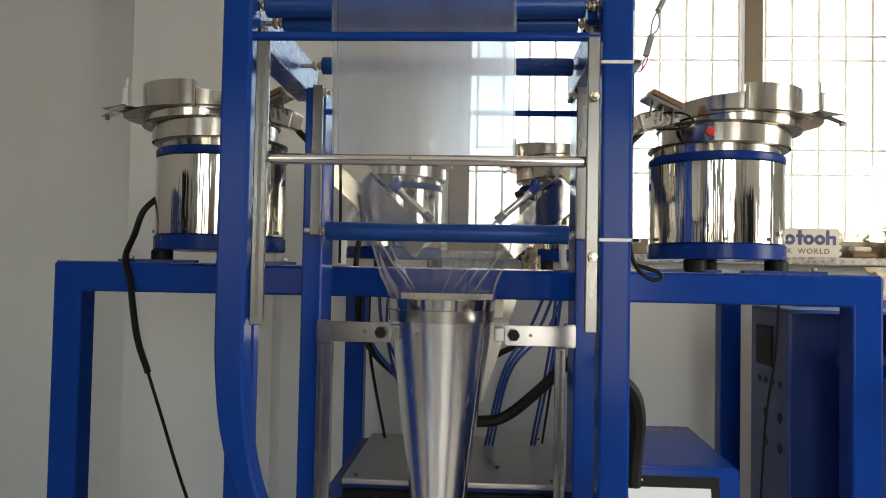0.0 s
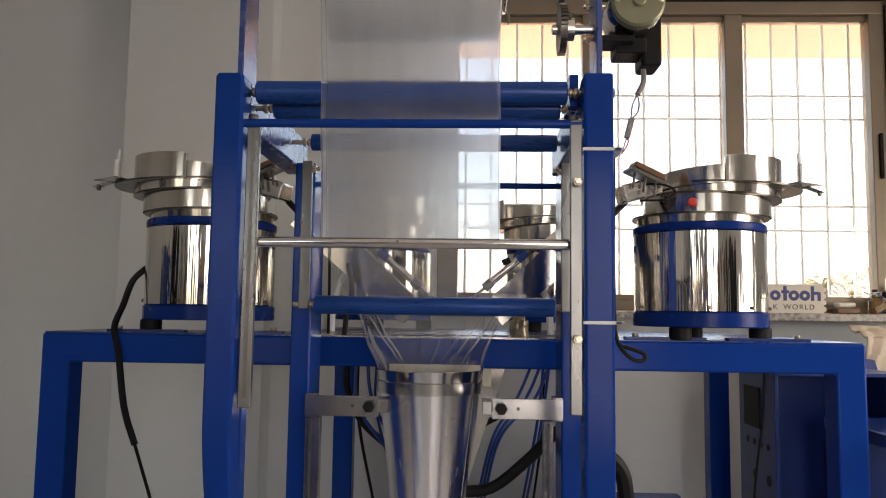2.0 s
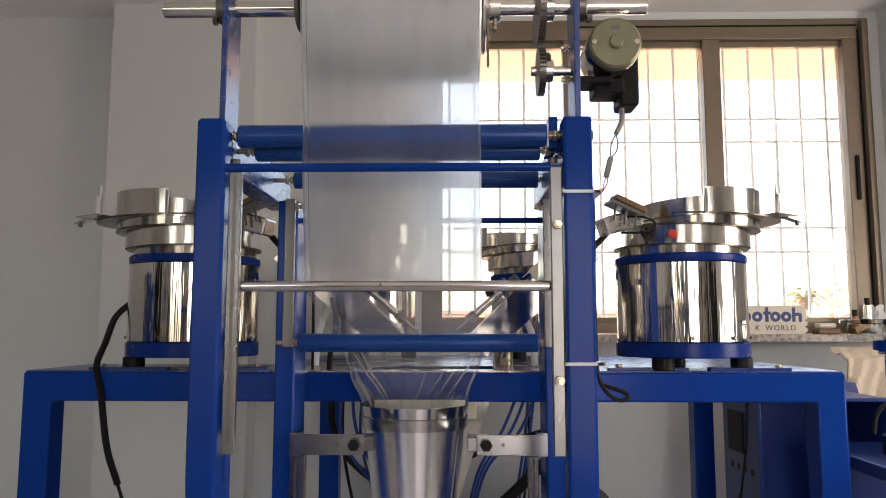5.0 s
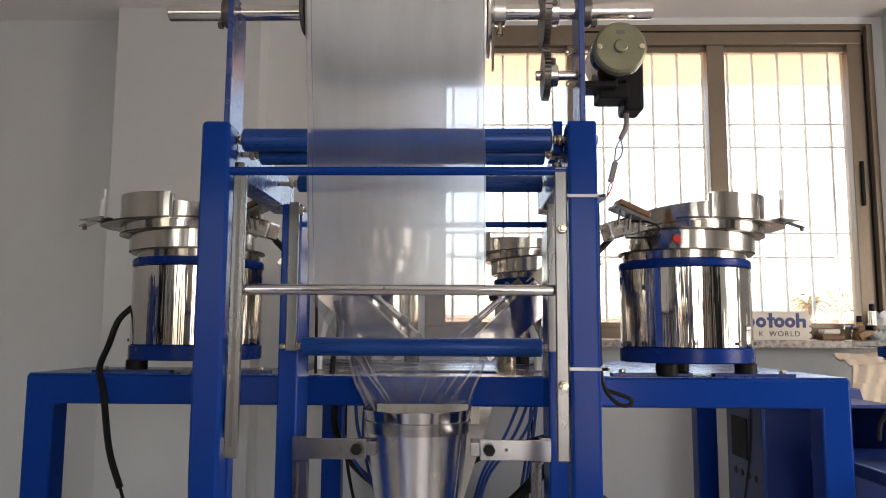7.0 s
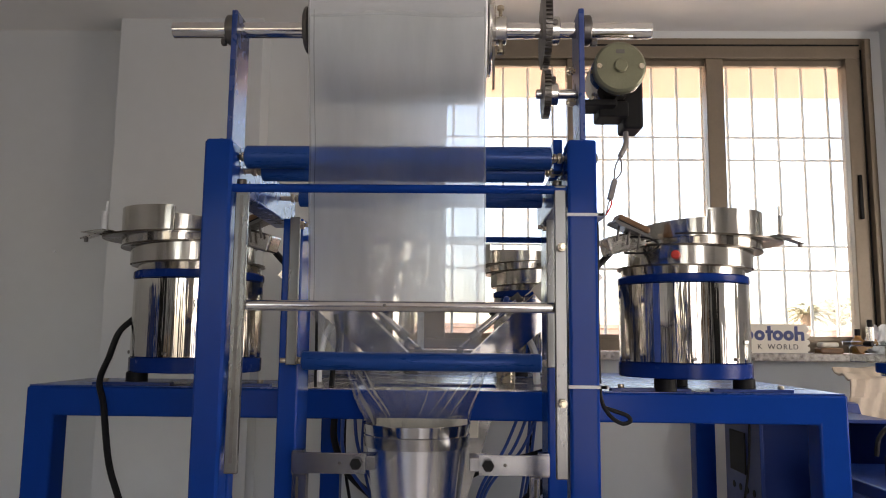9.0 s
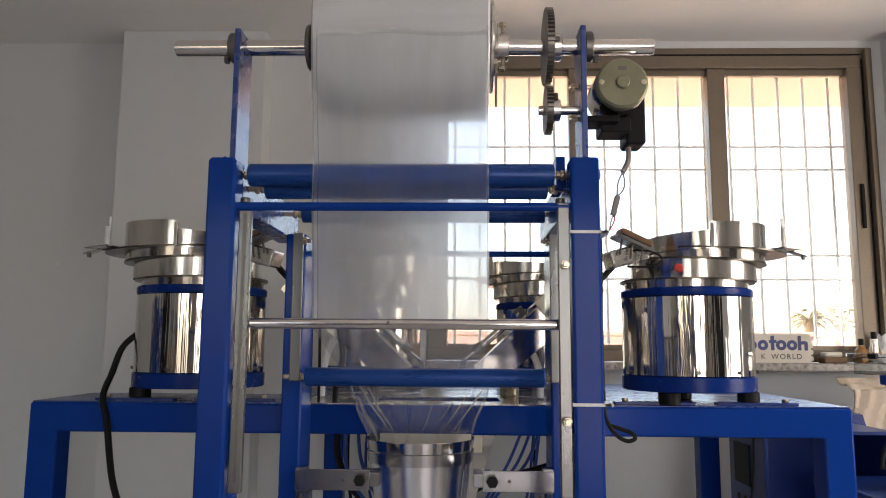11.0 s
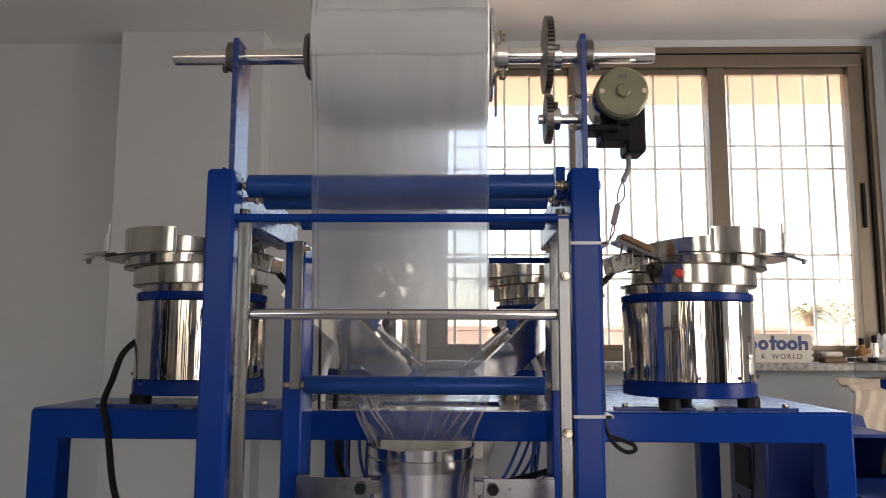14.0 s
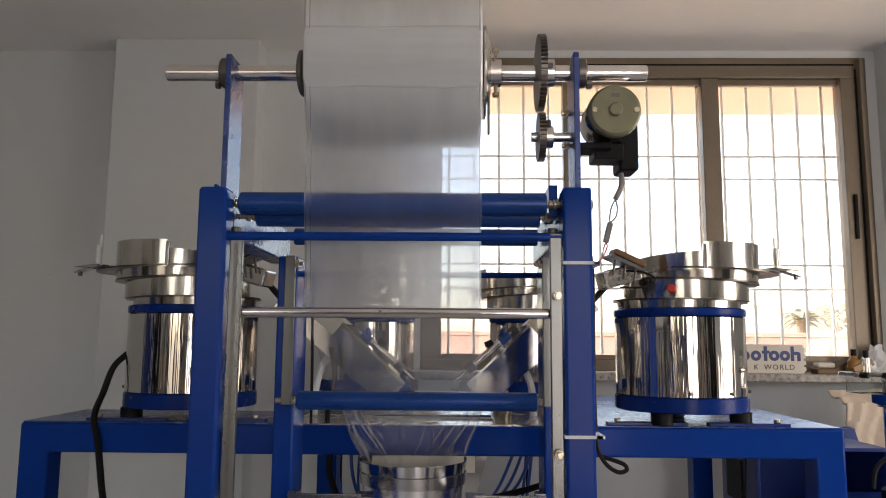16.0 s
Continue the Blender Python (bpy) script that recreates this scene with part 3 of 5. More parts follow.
# ---- bowl feeders ----
def bowl_feeder(x, y, flip, label, turn=0.0, head=True):
    """A vibrating bowl: feet, base ring, steel drum, blue ring, spiral track wall, discharge plate."""
    ob = thing("bowl_feeder", label, "bowl feeder", (x, y, TBL + 0.004), group="bowl feeders on the table")
    ob.rotation_euler = (0, 0, radians(turn))
    s = -1 if flip else 1
    R = 0.186
    for c in ((-s * 0.088, -0.115), (s * 0.143, -0.075), (s * 0.02, 0.14)):
        part("foot", cyl(B(), (c[0], c[1], 0.0), (c[0], c[1], 0.036), 0.03, 20, 0.003), BLACK, ob)
    bm = B()
    lathe(bm, (0, 0, 0), (0, 0, 1), [(0.02, 0.036), (R - 0.002, 0.036), (R + 0.001, 0.039), (R + 0.001, 0.075), (R - 0.004, 0.078), (0.02, 0.078)], 72)
    part("base_ring", bm, RING_BLUE, ob)
    bm = B()
    lathe(bm, (0, 0, 0), (0, 0, 1), [(R - 0.006, 0.078), (R - 0.0015, 0.08), (R - 0.0015, 0.297), (R - 0.008, 0.300)], 96)
    drum = part("drum", bm, STEEL, ob)
    for ang in (195, 262, 300, 345):
        a = radians(ang)
        d = Vector((math.cos(a), math.sin(a), 0))
        part("screw", cyl(B(), d * (R - 0.004) + Vector((0, 0, 0.09)), d * (R + 0.006) + Vector((0, 0, 0.09)), 0.005, 10), DARK_METAL, drum)
    bm = B()
    lathe(bm, (0, 0, 0), (0, 0, 1), [(R - 0.02, 0.299), (R - 0.001, 0.301), (R + 0.0005, 0.304), (R + 0.0005, 0.319), (R - 0.003, 0.323), (R - 0.03, 0.324)], 72)
    part("top_ring", bm, RING_BLUE, ob)

    def band(cx, r0, r1, z0, z1, lip, out, tilt, rim=False):
        """One turn of the stepped bowl: a sheet wall, or the thin tilted rim over it that widens to the outlet side."""
        bm = B()
        n = 96
        rings = []
        for i in range(n):
            a = math.tau * i / n
            c, sn = s * math.cos(a), math.sin(a)
            w = lip + out * max(0.0, math.cos(a)) ** 1.5
            dz = -tilt * math.cos(a)
            prof = [(r1 - 0.004, z1 + dz + 0.001), (r1 + w, z1 + dz - 0.001), (r1 + w, z1 + dz + 0.004), (r1 - 0.02, z1 + dz + 0.0045)] if rim else [(r0, z0), (r1, z1 + dz), (r1 - 0.02, z1 + dz + 0.001), (0.02, z1 - 0.004)]
            rings.append([bm.verts.new((s * cx + c * rr, sn * rr, zz)) for rr, zz in prof])
        for p, q in zip(rings, rings[1:] + rings[:1]):
            for k in range(3):
                bm.faces.new((p[k], p[k + 1], q[k + 1], q[k])).smooth = True
        return bm

    for turn_of_bowl in ((0.0, R - 0.012, R - 0.010, 0.322, 0.344, 0.012, 0.006, 0.003), (0.022, R - 0.008, R - 0.008, 0.345, 0.400, 0.008, 0.022, 0.007), (0.058, R - 0.016, R - 0.014, 0.400, 0.430, 0.010, 0.048, 0.008)):
        step = part("bowl_step", band(*turn_of_bowl), BOWL, ob)
        # The rim's dark colour draws the shade line under each bowl step.
        part("rim", band(*turn_of_bowl, rim=True), RIM, step, "thin steel rim, its dark underside put into the colour")
    # top track: low wall, and a higher wall on the outlet side
    C, RT = Vector((s * 0.052, 0, 0)), 0.178

    def arc_wall(a0, a1, z0, z1, h0, h1, seg):
        bm = B()
        rows = []
        for i in range(seg + 1):
            t = i / seg
            a = radians(a0 + (a1 - a0) * t)
            d = Vector((s * math.cos(a), math.sin(a), 0))
            z, h = z0 + (z1 - z0) * t, h0 + (h1 - h0) * t
            rows.append([bm.verts.new(C + d * (RT + k) + Vector((0, 0, z + hh))) for k, hh in ((0, 0), (0.001, h), (-0.0015, h), (-0.0025, 0))])
        for p, q in zip(rows, rows[1:]):
            for k in range(4):
                bm.faces.new((p[k], p[(k + 1) % 4], q[(k + 1) % 4], q[k])).smooth = True
        bm.faces.new(rows[0]), bm.faces.new(rows[-1][::-1])
        return bm

    part("outlet_wall", arc_wall(-99, 60, 0.428, 0.432, 0.076, 0.078, 40), BOWL, ob)
    part("low_wall", arc_wall(-188, -99, 0.426, 0.428, 0.040, 0.052, 30), BOWL, ob)
    part("low_wall", arc_wall(60, 172, 0.430, 0.426, 0.056, 0.040, 30), BOWL, ob)
    part("wall_seam", box(B(), (s * 0.024 - 0.004, -RT - 0.006, 0.43), (s * 0.024 + 0.006, -RT + 0.006, 0.498), 0.001), BOWL, ob)
    bm = B()
    obox(bm, (s * 0.21, -0.13, 0.434), (s * 0.29, -0.095, 0.430), 0.08, 0.003)
    obox(bm, (s * 0.27, -0.10, 0.430), (s * 0.325, -0.075, 0.418), 0.026, 0.005)
    part("deflector_plate", bm, STEEL_ROUGH, ob)
    part("knob", cyl(B(), (s * 0.315, -0.08, 0.408), (s * 0.315, -0.08, 0.423), 0.006, 12), DARK_METAL, ob)
    bm = B()
    cyl(bm, (s * 0.254, -0.10, 0.432), (s * 0.254, -0.10, 0.495), 0.009, 16)
    cyl(bm, (s * 0.250, -0.10, 0.495), (s * 0.250, -0.10, 0.525), 0.0035, 12)
    part("guide_pin", bm, WHITE_PLASTIC if flip else STEEL_ROUGH, ob)
    if not head:
        return ob
    # discharge head on the inner side
    dh = part("discharge_head", obox(B(), (-s * 0.150, -0.12, 0.425), (-s * 0.255, -0.14, 0.395), 0.07, 0.05, bev=0.006), STEEL_ROUGH, ob)
    part("clamp_plate", obox(B(), (-s * 0.140, -0.15, 0.420), (-s * 0.240, -0.17, 0.462), 0.06, 0.010), ALU, dh)
    for k in range(3):
        part("clamp_screw", cyl(B(), (-s * (0.165 + 0.028 * k), -0.182, 0.428 + 0.012 * k), (-s * (0.172 + 0.028 * k), -0.182, 0.385 + 0.012 * k), 0.0035, 8), DARK_METAL, dh)
    part("head_cover", obox(B(), (-s * 0.138, -0.15, 0.438), (-s * 0.226, -0.165, 0.476), 0.05, 0.018, bev=0.005), WOOD, dh, "brown plastic cover")
    part("cover_slot", obox(B(), (-s * 0.16, -0.176, 0.436), (-s * 0.222, -0.190, 0.464), 0.006, 0.008), BLACK, dh)
    return ob


bowl_feeder(-0.628, 1.995, True, "polished steel vibrating bowl feeder on a blue table end")
right_bowl = bowl_feeder(0.808, 1.995, False, "polished steel vibrating bowl feeder with a red cap")
part("red_cap", cyl(B(), (-0.062, -0.155, 0.374), (-0.068, -0.176, 0.374), 0.012, 16, 0.003), RED, right_bowl, "small red plastic cap")
bowl_feeder(-0.20, 2.74, True, "polished steel vibrating bowl feeder at the table's rear", 160, False)
bowl_feeder(0.47, 2.74, False, "polished steel vibrating bowl feeder at the table's rear", 150, False)
for x in (-0.628, 0.820):
    b = thing("mounting_bar", "blue flat steel bar bolted across the table top", "bar", (x, 1.91, TBL + 0.004), group="mounting bars under the feeders")
    for k in (-1, 1):
        part("flat_bar", box(B(), (k * 0.14 - 0.11, -0.035, 0), (k * 0.14 + 0.11, -0.003 + 0.0, 0.008), 0.001), BLUE_DARK, b)
        part("bolt", hexnut(B(), (k * 0.22, -0.019, 0.008), (k * 0.22, -0.019, 0.018), 0.009), ZINC, b)

# ---- film frame ----
fr = thing("film_unwind_frame", "blue enamelled steel frame with film guide rollers", "machine frame", (0, 0, 0))
PY0, PY1, PT = 1.197, 1.252, 1.976
# one post: straight above, bending inwards below
bm = B()
rows = []
line = [Vector((-0.3245, 0.0275, PT - 0.005 - 0.06 * i)) for i in range(10)]
line += spline([(-0.3245, 0.0275, 1.36), (-0.323, 0.027, 1.26), (-0.312, 0.025, 1.14), (-0.284, 0.021, 1.03), (-0.238, 0.018, 0.93), (-0.19, 0.016, 0.86)], 7)
line.insert(0, Vector((-0.3245, 0.0235, PT)))
for p in line:
    w, c = p.y, 0.005
    y0, y1 = PY0 + (0.004 if p.z >= PT else 0), PY1 - (0.004 if p.z >= PT else 0)
    rows.append([bm.verts.new(q) for q in ((p.x - w + c, y0, p.z), (p.x + w - c, y0, p.z), (p.x + w, y0 + c, p.z), (p.x + w, y1 - c, p.z), (p.x + w - c, y1, p.z), (p.x - w + c, y1, p.z), (p.x - w, y1 - c, p.z), (p.x - w, y0 + c, p.z))])
for p, q in zip(rows, rows[1:]):
    for k in range(8):
        bm.faces.new((p[k], p[(k + 1) % 8], q[(k + 1) % 8], q[k]))
bm.faces.new(rows[0]), bm.faces.new(rows[-1][::-1])
part("front_post", bm, BLUE, fr)
part("back_leg", box(B(), (-0.352, 1.27, 0.0), (-0.30, 1.31, 1.345), 0.004), BLUE, fr)
part("front_post", box(B(), (0.356, PY0, 0.0), (0.412, PY1, PT + 0.002), 0.006, 3), BLUE, fr)
for x0, x1 in ((-0.352, -0.298), (0.357, 0.411)):
    part("side_rail", box(B(), (x0, PY1, 1.885), (x1, 1.77, PT - 0.004), 0.004), TOP_BLUE, fr)
    part("corner_plate", box(B(), (x0 + 0.008 if x0 < 0 else x0 - 0.02, 1.262, 1.93), (x0 + 0.014 if x0 < 0 else x0 - 0.002, 1.36, 1.995), 0.001), BLUE, fr)
for x0, x1 in ((-0.296, -0.246), (0.366, 0.426)):
    part("rear_post", box(B(), (x0, 1.63, 0.0), (x1, 1.76, 1.89), 0.005, 3), BLUE, fr)
part("rear_bar", cyl(B(), (-0.246, 1.75, 1.855), (0.366, 1.75, 1.855), 0.008, 16), BLUE, fr)
part("crossbar", cyl(B(), (-0.299, 1.214, 1.8815), (0.358, 1.214, 1.8815), 0.0085, 20), BLUE, fr)


def roller(x0, x1, y, z, r, end0, end1, material=ROLLER_BLUE):
    bm = B()
    cyl(bm, (x0, y, z), (x1, y, z), r, 36, 0.0025)
    ro = part("guide_roller", bm, material, fr)
    cyl(bm := B(), (end0, y, z), (end1, y, z), 0.0055, 14)
    part("axle", bm, ZINC, ro)
    for xa, xe in ((x0, end0), (x1, end1)):
        d = 1 if xe > xa else -1
        hexnut(bm := B(), (xa + d * 0.004, y, z), (xa + d * 0.011, y, z), 0.0095)
        hexnut(bm, (xa + d * 0.013, y, z), (xa + d * 0.022, y, z), 0.011)
        part("lock_nut", bm, ZINC, ro)
    return ro


roller(-0.284, 0.330, 1.250, 1.9525, 0.0232, -0.36, 0.42)
roller(-0.262, 0.322, 1.297, 1.934, 0.021, -0.30, 0.36)
roller(-0.252, 0.352, 1.610, 1.9365, 0.021, -0.30, 0.36)
roller(-0.233, 0.348, 1.612, 1.5355, 0.0225, -0.276, 0.39)
for x in (-0.361, 0.4225):
    part("bolt_head", hexnut(B(), (x, 1.25, 1.9525), (x + (0.009 if x < 0 else -0.0105), 1.25, 1.9525), 0.011), DARK_METAL, fr)


def strip(x0, x1, y, z0, z1, slot=True):
    st = part("slotted_strip", box(B(), (x0, y, z0), (x1, y + 0.012, z1), 0.002), ALU, fr)
    if slot:
        xm = (x0 + x1) / 2
        part("slot", box(B(), (xm - 0.0035, y - 0.0008, z0 + 0.02), (xm + 0.0035, y + 0.002, z1 - 0.02), 0.0004), DARK_METAL, st)
    return st


strip(-0.292, -0.267, 1.216, 1.335, 1.888)
strip(0.331, 0.354, 1.206, 1.335, 1.888, False)
strip(-0.271, -0.246, 1.596, 1.525, 1.888, False)
strip(0.362, 0.386, 1.596, 1.525, 1.888, False)
for z in (1.767, 1.474):
    bm = B()
    hexnut(bm, (0.343, 1.192, z), (0.343, 1.206, z), 0.009)
    hexnut(bm, (0.343, 1.184, z), (0.343, 1.191, z), 0.006)
    part("strip_bolt", bm, BRASS, fr)
for x, d in ((-0.246, 1), (0.362, -1)):
    bm = B()
    hexnut(bm, (x, 1.602, 1.868), (x + d * 0.009, 1.602, 1.868), 0.011)
    cyl(bm, (x, 1.602, 1.868), (x + d * 0.02, 1.602, 1.868), 0.005, 12)
    part("strip_bolt", bm, ZINC, fr)
for x, d in ((-0.271, -1), (0.386, 1)):
    part("strip_bolt", hexnut(B(), (x, 1.602, 1.5355), (x + d * 0.014, 1.602, 1.5355), 0.007), BRASS, fr)
for x in (-0.282, 0.338):
    bm = B()
    hexnut(bm, (x, 1.222, 1.888), (x, 1.222, 1.9), 0.010)
    part("strip_bolt", bm, DARK_METAL, fr)
rod = part("chrome_rod", cyl(B(), (-0.268, 0, 0), (0.334, 0, 0), 0.0105, 32, 0.002), CHROME, fr)
part("grub_screw", cyl(B(), (0.004, -0.0100, 0.002), (0.004, -0.0112, 0.002), 0.003, 10, 0.0003), DARK_METAL, rod)
# uprights of the unwind shaft
for x0, x1, zt in ((-0.341, -0.329, 2.285), (0.396, 0.408, 2.289)):
    part("shaft_plate", box(B(), (x0, 1.292, 1.94), (x1, 1.386, zt), 0.002), TOP_BLUE, fr)
    bm = B()
    xm = x0 - 0.02 if x0 < 0 else x1
    cyl(bm, (xm, 1.335, 2.257), (xm + 0.02, 1.335, 2.257), 0.033, 28, 0.003)
    for dz in (-0.03,):
        hexnut(bm, (xm - 0.01 if x0 < 0 else xm + 0.02, 1.325, 2.257 + dz), (xm if x0 < 0 else xm + 0.032, 1.325, 2.257 + dz), 0.009)
    part("bearing_flange", bm, DARK_METAL, fr)

# unwind shaft with its gear
sh = thing("unwind_shaft", "polished steel unwind shaft with spur gear and clamp discs", "shaft", (0, 1.335, 2.257))
part("shaft", cyl(B(), (-0.482, 0, 0), (0.56, 0, 0), 0.0172, 32, 0.002), CHROME, sh)


def gear(x0, x1, y, z, r, teeth):
    bm = B()
    pts = []
    for i in range(teeth):
        for k, rr in ((0.0, r - 0.006), (0.28, r - 0.006), (0.42, r), (0.78, r), (0.92, r - 0.006)):
            a = math.tau * (i + k) / teeth
            pts.append((y + math.cos(a) * rr, z + math.sin(a) * rr))
    f0, f1 = [bm.verts.new((x0, *p)) for p in pts], [bm.verts.new((x1, *p)) for p in pts]
    bm.faces.new(f0), bm.faces.new(f1[::-1])
    for i in range(len(pts)):
        j = (i + 1) % len(pts)
        bm.faces.new((f0[i], f0[j], f1[j], f1[i]))
    return bm


part("spur_gear", gear(0.324, 0.338, 0, 0, 0.083, 52), DARK_METAL, sh)
bm = B()
cyl(bm, (0.338, 0, 0), (0.36, 0, 0), 0.03, 28)
part("gear_hub", bm, STEEL_ROUGH, sh)
part("hub_screw", cyl(B(), (0.349, -0.034, 0.006), (0.349, -0.028, 0.006), 0.006, 12), DARK_METAL, sh)
part("clamp_disc", lathe(bm := B(), (-0.190, 0, 0.0), (1, 0, 0), [(0.017, 0), (0.047, 0), (0.05, 0.003), (0.05, 0.009), (0.045, 0.012), (0.017, 0.012)], 40) and bm, DARK_METAL, sh)
part("clamp_disc", lathe(bm := B(), (0.206, 0, 0), (1, 0, 0), [(0.017, 0), (0.098, 0), (0.1, 0.002), (0.1, 0.006), (0.06, 0.016), (0.017, 0.018)], 48) and bm, STEEL_ROUGH, sh)
bm = B()
cyl(bm, (0.222, 0, 0), (0.246, 0, 0), 0.03, 28)
part("clamp_collar", bm, STEEL_ROUGH, sh)
for k in (-1, 1):
    bm = B()
    cyl(bm, (0.234, -0.004, k * 0.028), (0.234, -0.004, k * 0.047), 0.004, 12)
    cyl(bm, (0.234, -0.004, k * 0.045), (0.234, -0.004, k * 0.054), 0.008, 12)
    part("clamp_screw", bm, BRASS, sh)
part("stop_tongue", box(B(), (0.214, -0.06, -0.15), (0.219, -0.045, -0.06), 0.001), DARK_METAL, sh)

# film roll on the shaft
roll = thing("film_roll", "large roll of clear plastic lay-flat film on the shaft", "film roll", (0, 1.335, 2.257))
RR = 0.16
bm = B()
prof = [(0.04, -0.153), (RR - 0.004, -0.153), (RR, -0.149)] + [(RR + 0.0004 * math.sin(i * 2.1), -0.149 + 0.345 * i / 24) for i in range(1, 24)] + [(RR, 0.197), (RR - 0.004, 0.201), (0.04, 0.201)]
lathe(bm, (0, 0, 0), (1, 0, 0), prof, 96)
part("wound_film", bm, ROLL, roll)
bm = B()
lathe(bm, (0, 0, 0), (1, 0, 0), [(0.0175, -0.155), (0.04, -0.155), (0.04, 0.203), (0.0175, 0.203)], 32)
part("core", bm, CREAM, roll)
bm = B()
lathe(bm, (0, 0, 0), (1, 0, 0), [(RR + 0.0012, -0.148), (RR + 0.0016, 0.196)], 20, True, radians(165), radians(262))
part("loose_flap", bm, FILM_CLEAR, roll)

# film web
web = thing("film_web", "clear plastic film running over rollers into a funnel", "plastic film", (0, 0, 0))


def sheet(rows, cols, fn):
    bm = B()
    g = [[bm.verts.new(fn(i / rows, j / cols)) for j in range(cols + 1)] for i in range(rows + 1)]
    for i in range(rows):
        for j in range(cols):
            f = bm.faces.new((g[i][j], g[i][j + 1], g[i + 1][j + 1], g[i + 1][j]))
            f.smooth = True
    return bm


UP = spline([(0, 1.180, 2.29), (0, 1.178, 2.22), (0, 1.19, 2.12), (0, 1.2235, 1.975), (0, 1.2242, 1.92), (0, 1.2245, 1.865), (0, 1.2465, 1.73), (0, 1.2485, 1.652)], 5)


def at_path(P, u):
    k = min(int(u * (len(P) - 1)), len(P) - 2)
    return P[k].lerp(P[k + 1], u * (len(P) - 1) - k)


def upper(u, v):
    p = at_path(UP, u)
    return (-0.151 + 0.346 * v + 0.004 * u, p.y + 0.0004 * math.sin(v * 9 + u * 5), p.z)


def lower(u, v):
    return (-0.147 + 0.346 * v, 0.392 * u, 0.0008 * math.sin(v * 7 + u * 3) - 0.003 * math.sin(math.pi * u))


def gather(u, v):
    s = v * 2 - 1
    half = 0.190 - 0.056 * u ** 0.8
    fold = 0.004 * u * math.sin(v * 13 + 2.5 * u)
    for c0, c1, w in ((0.12, 0.3, 0.018), (0.2, 0.22, 0.01), (0.45, 0.40, 0.014), (0.78, 0.66, 0.016), (0.9, 0.82, 0.012), (0.62, 0.72, 0.012)):
        c = c0 + (c1 - c0) * u
        fold -= 0.012 * u ** 0.6 * (1 - 0.5 * u) * math.exp(-((v - c) / w) ** 2)
    bow = -0.09 * u * (1 - s * s)
    return (0.040 + s * half + 0.003 * math.sin(u * 9 + v * 5), 1.634 + 0.16 * u + bow * 0.9 + fold, 1.54 - 0.19 * u)


upper_film = part("upper_film", sheet(40, 24, upper), FILM, web)
for v0, wd in ((0.0, 0.004), (0.028, 0.0018), (1.0, 0.004)):
    part("folded_edge", sheet(40, 1, lambda u, v: (upper(u, v0)[0] + (v - 0.5) * wd, upper(u, v0)[1] - 0.0012, upper(u, v0)[2])), FILM_EDGE, upper_film)
lower_film = part("lower_film", sheet(16, 36, lower), FILM_CLEAR, web)
gathered = part("gathered_film", sheet(36, 110, gather), FILM_FOLD, web)


# Milky ribbons along the folds put the film's specular streaks into the colour.
def crease_streak(u0, v0, u1, v1, wd):
    def fn(a, b):
        p = gather(u0 + (u1 - u0) * a, min(1, max(0, v0 + (v1 - v0) * a)))
        return (p[0] + (b - 0.5) * wd * (0.35 + math.sin(math.pi * a)), p[1] - 0.0015, p[2])
    part("crease_streak", sheet(20, 1, fn), FILM_CREASE_GLINT, gathered)


for c in ((0.02, 0.015, 0.95, 0.02, 0.005), (0.05, 0.05, 0.78, 0.24, 0.004), (0.12, 0.13, 0.76, 0.27, 0.005), (0.05, 0.99, 0.95, 0.97, 0.004), (0.15, 0.96, 0.8, 0.80, 0.0035), (0.08, 0.90, 0.72, 0.72, 0.002), (0.2, 0.8, 0.8, 0.6, 0.0016), (0.3, 0.05, 0.95, 0.10, 0.009), (0.3, 0.62, 0.9, 0.5, 0.0014)):
    crease_streak(*c)
# A milky lip paints the bright streak across the fold's end.
part("bright_fold_lip", sheet(1, 14, lambda u, v: (gather(0.78, 0.77 + 0.2 * v)[0], gather(0.78, 0.77 + 0.2 * v)[1] - 0.002 - 0.003 * u, gather(0.78, 0.77 + 0.2 * v)[2] + 0.005 * u * math.sin(math.pi * v))), FILM_CREASE_GLINT, gathered)

# gear motor
mo = thing("gear_motor", "olive and steel gear motor with black gearbox", "motor", (0.484, 1.30, 2.165))
part("end_cap", lathe(bm := B(), (0, 0, 0), (0, 1, 0), [(0.0, 0.0), (0.05, 0.0), (0.055, 0.005), (0.056, 0.02)], 48) and bm, OLIVE, mo)
part("casing", lathe(bm := B(), (0, 0.02, 0), (0, 1, 0), [(0.054, 0), (0.0555, 0.003), (0.0555, 0.1), (0.045, 0.11), (0, 0.11)], 48) and bm, CHROME, mo)
part("boss", cyl(B(), (0, 0, 0), (0, -0.008, 0), 0.0145, 24, 0.003), OLIVE, mo)
for k in (-1, 1):
    part("cap_screw", cyl(B(), (k * 0.044, 0, 0), (k * 0.044, -0.003, 0), 0.006, 14), ZINC, mo)
part("rating_label", box(B(), (-0.009, -0.0008, 0.028), (0.009, 0.001, 0.036), 0.0002), DARK_METAL, mo)
part("gearbox", box(B(), (0.022, 0.075, -0.112), (0.066, 0.15, 0.02), 0.008, 3), BLACK, mo)
bm = B()
box(bm, (-0.076, 0.035, -0.074), (0.0, 0.10, -0.060), 0.003)
box(bm, (-0.035, 0.06, -0.09), (0.03, 0.13, -0.056), 0.004)
part("mounting_foot", bm, BLACK, mo)
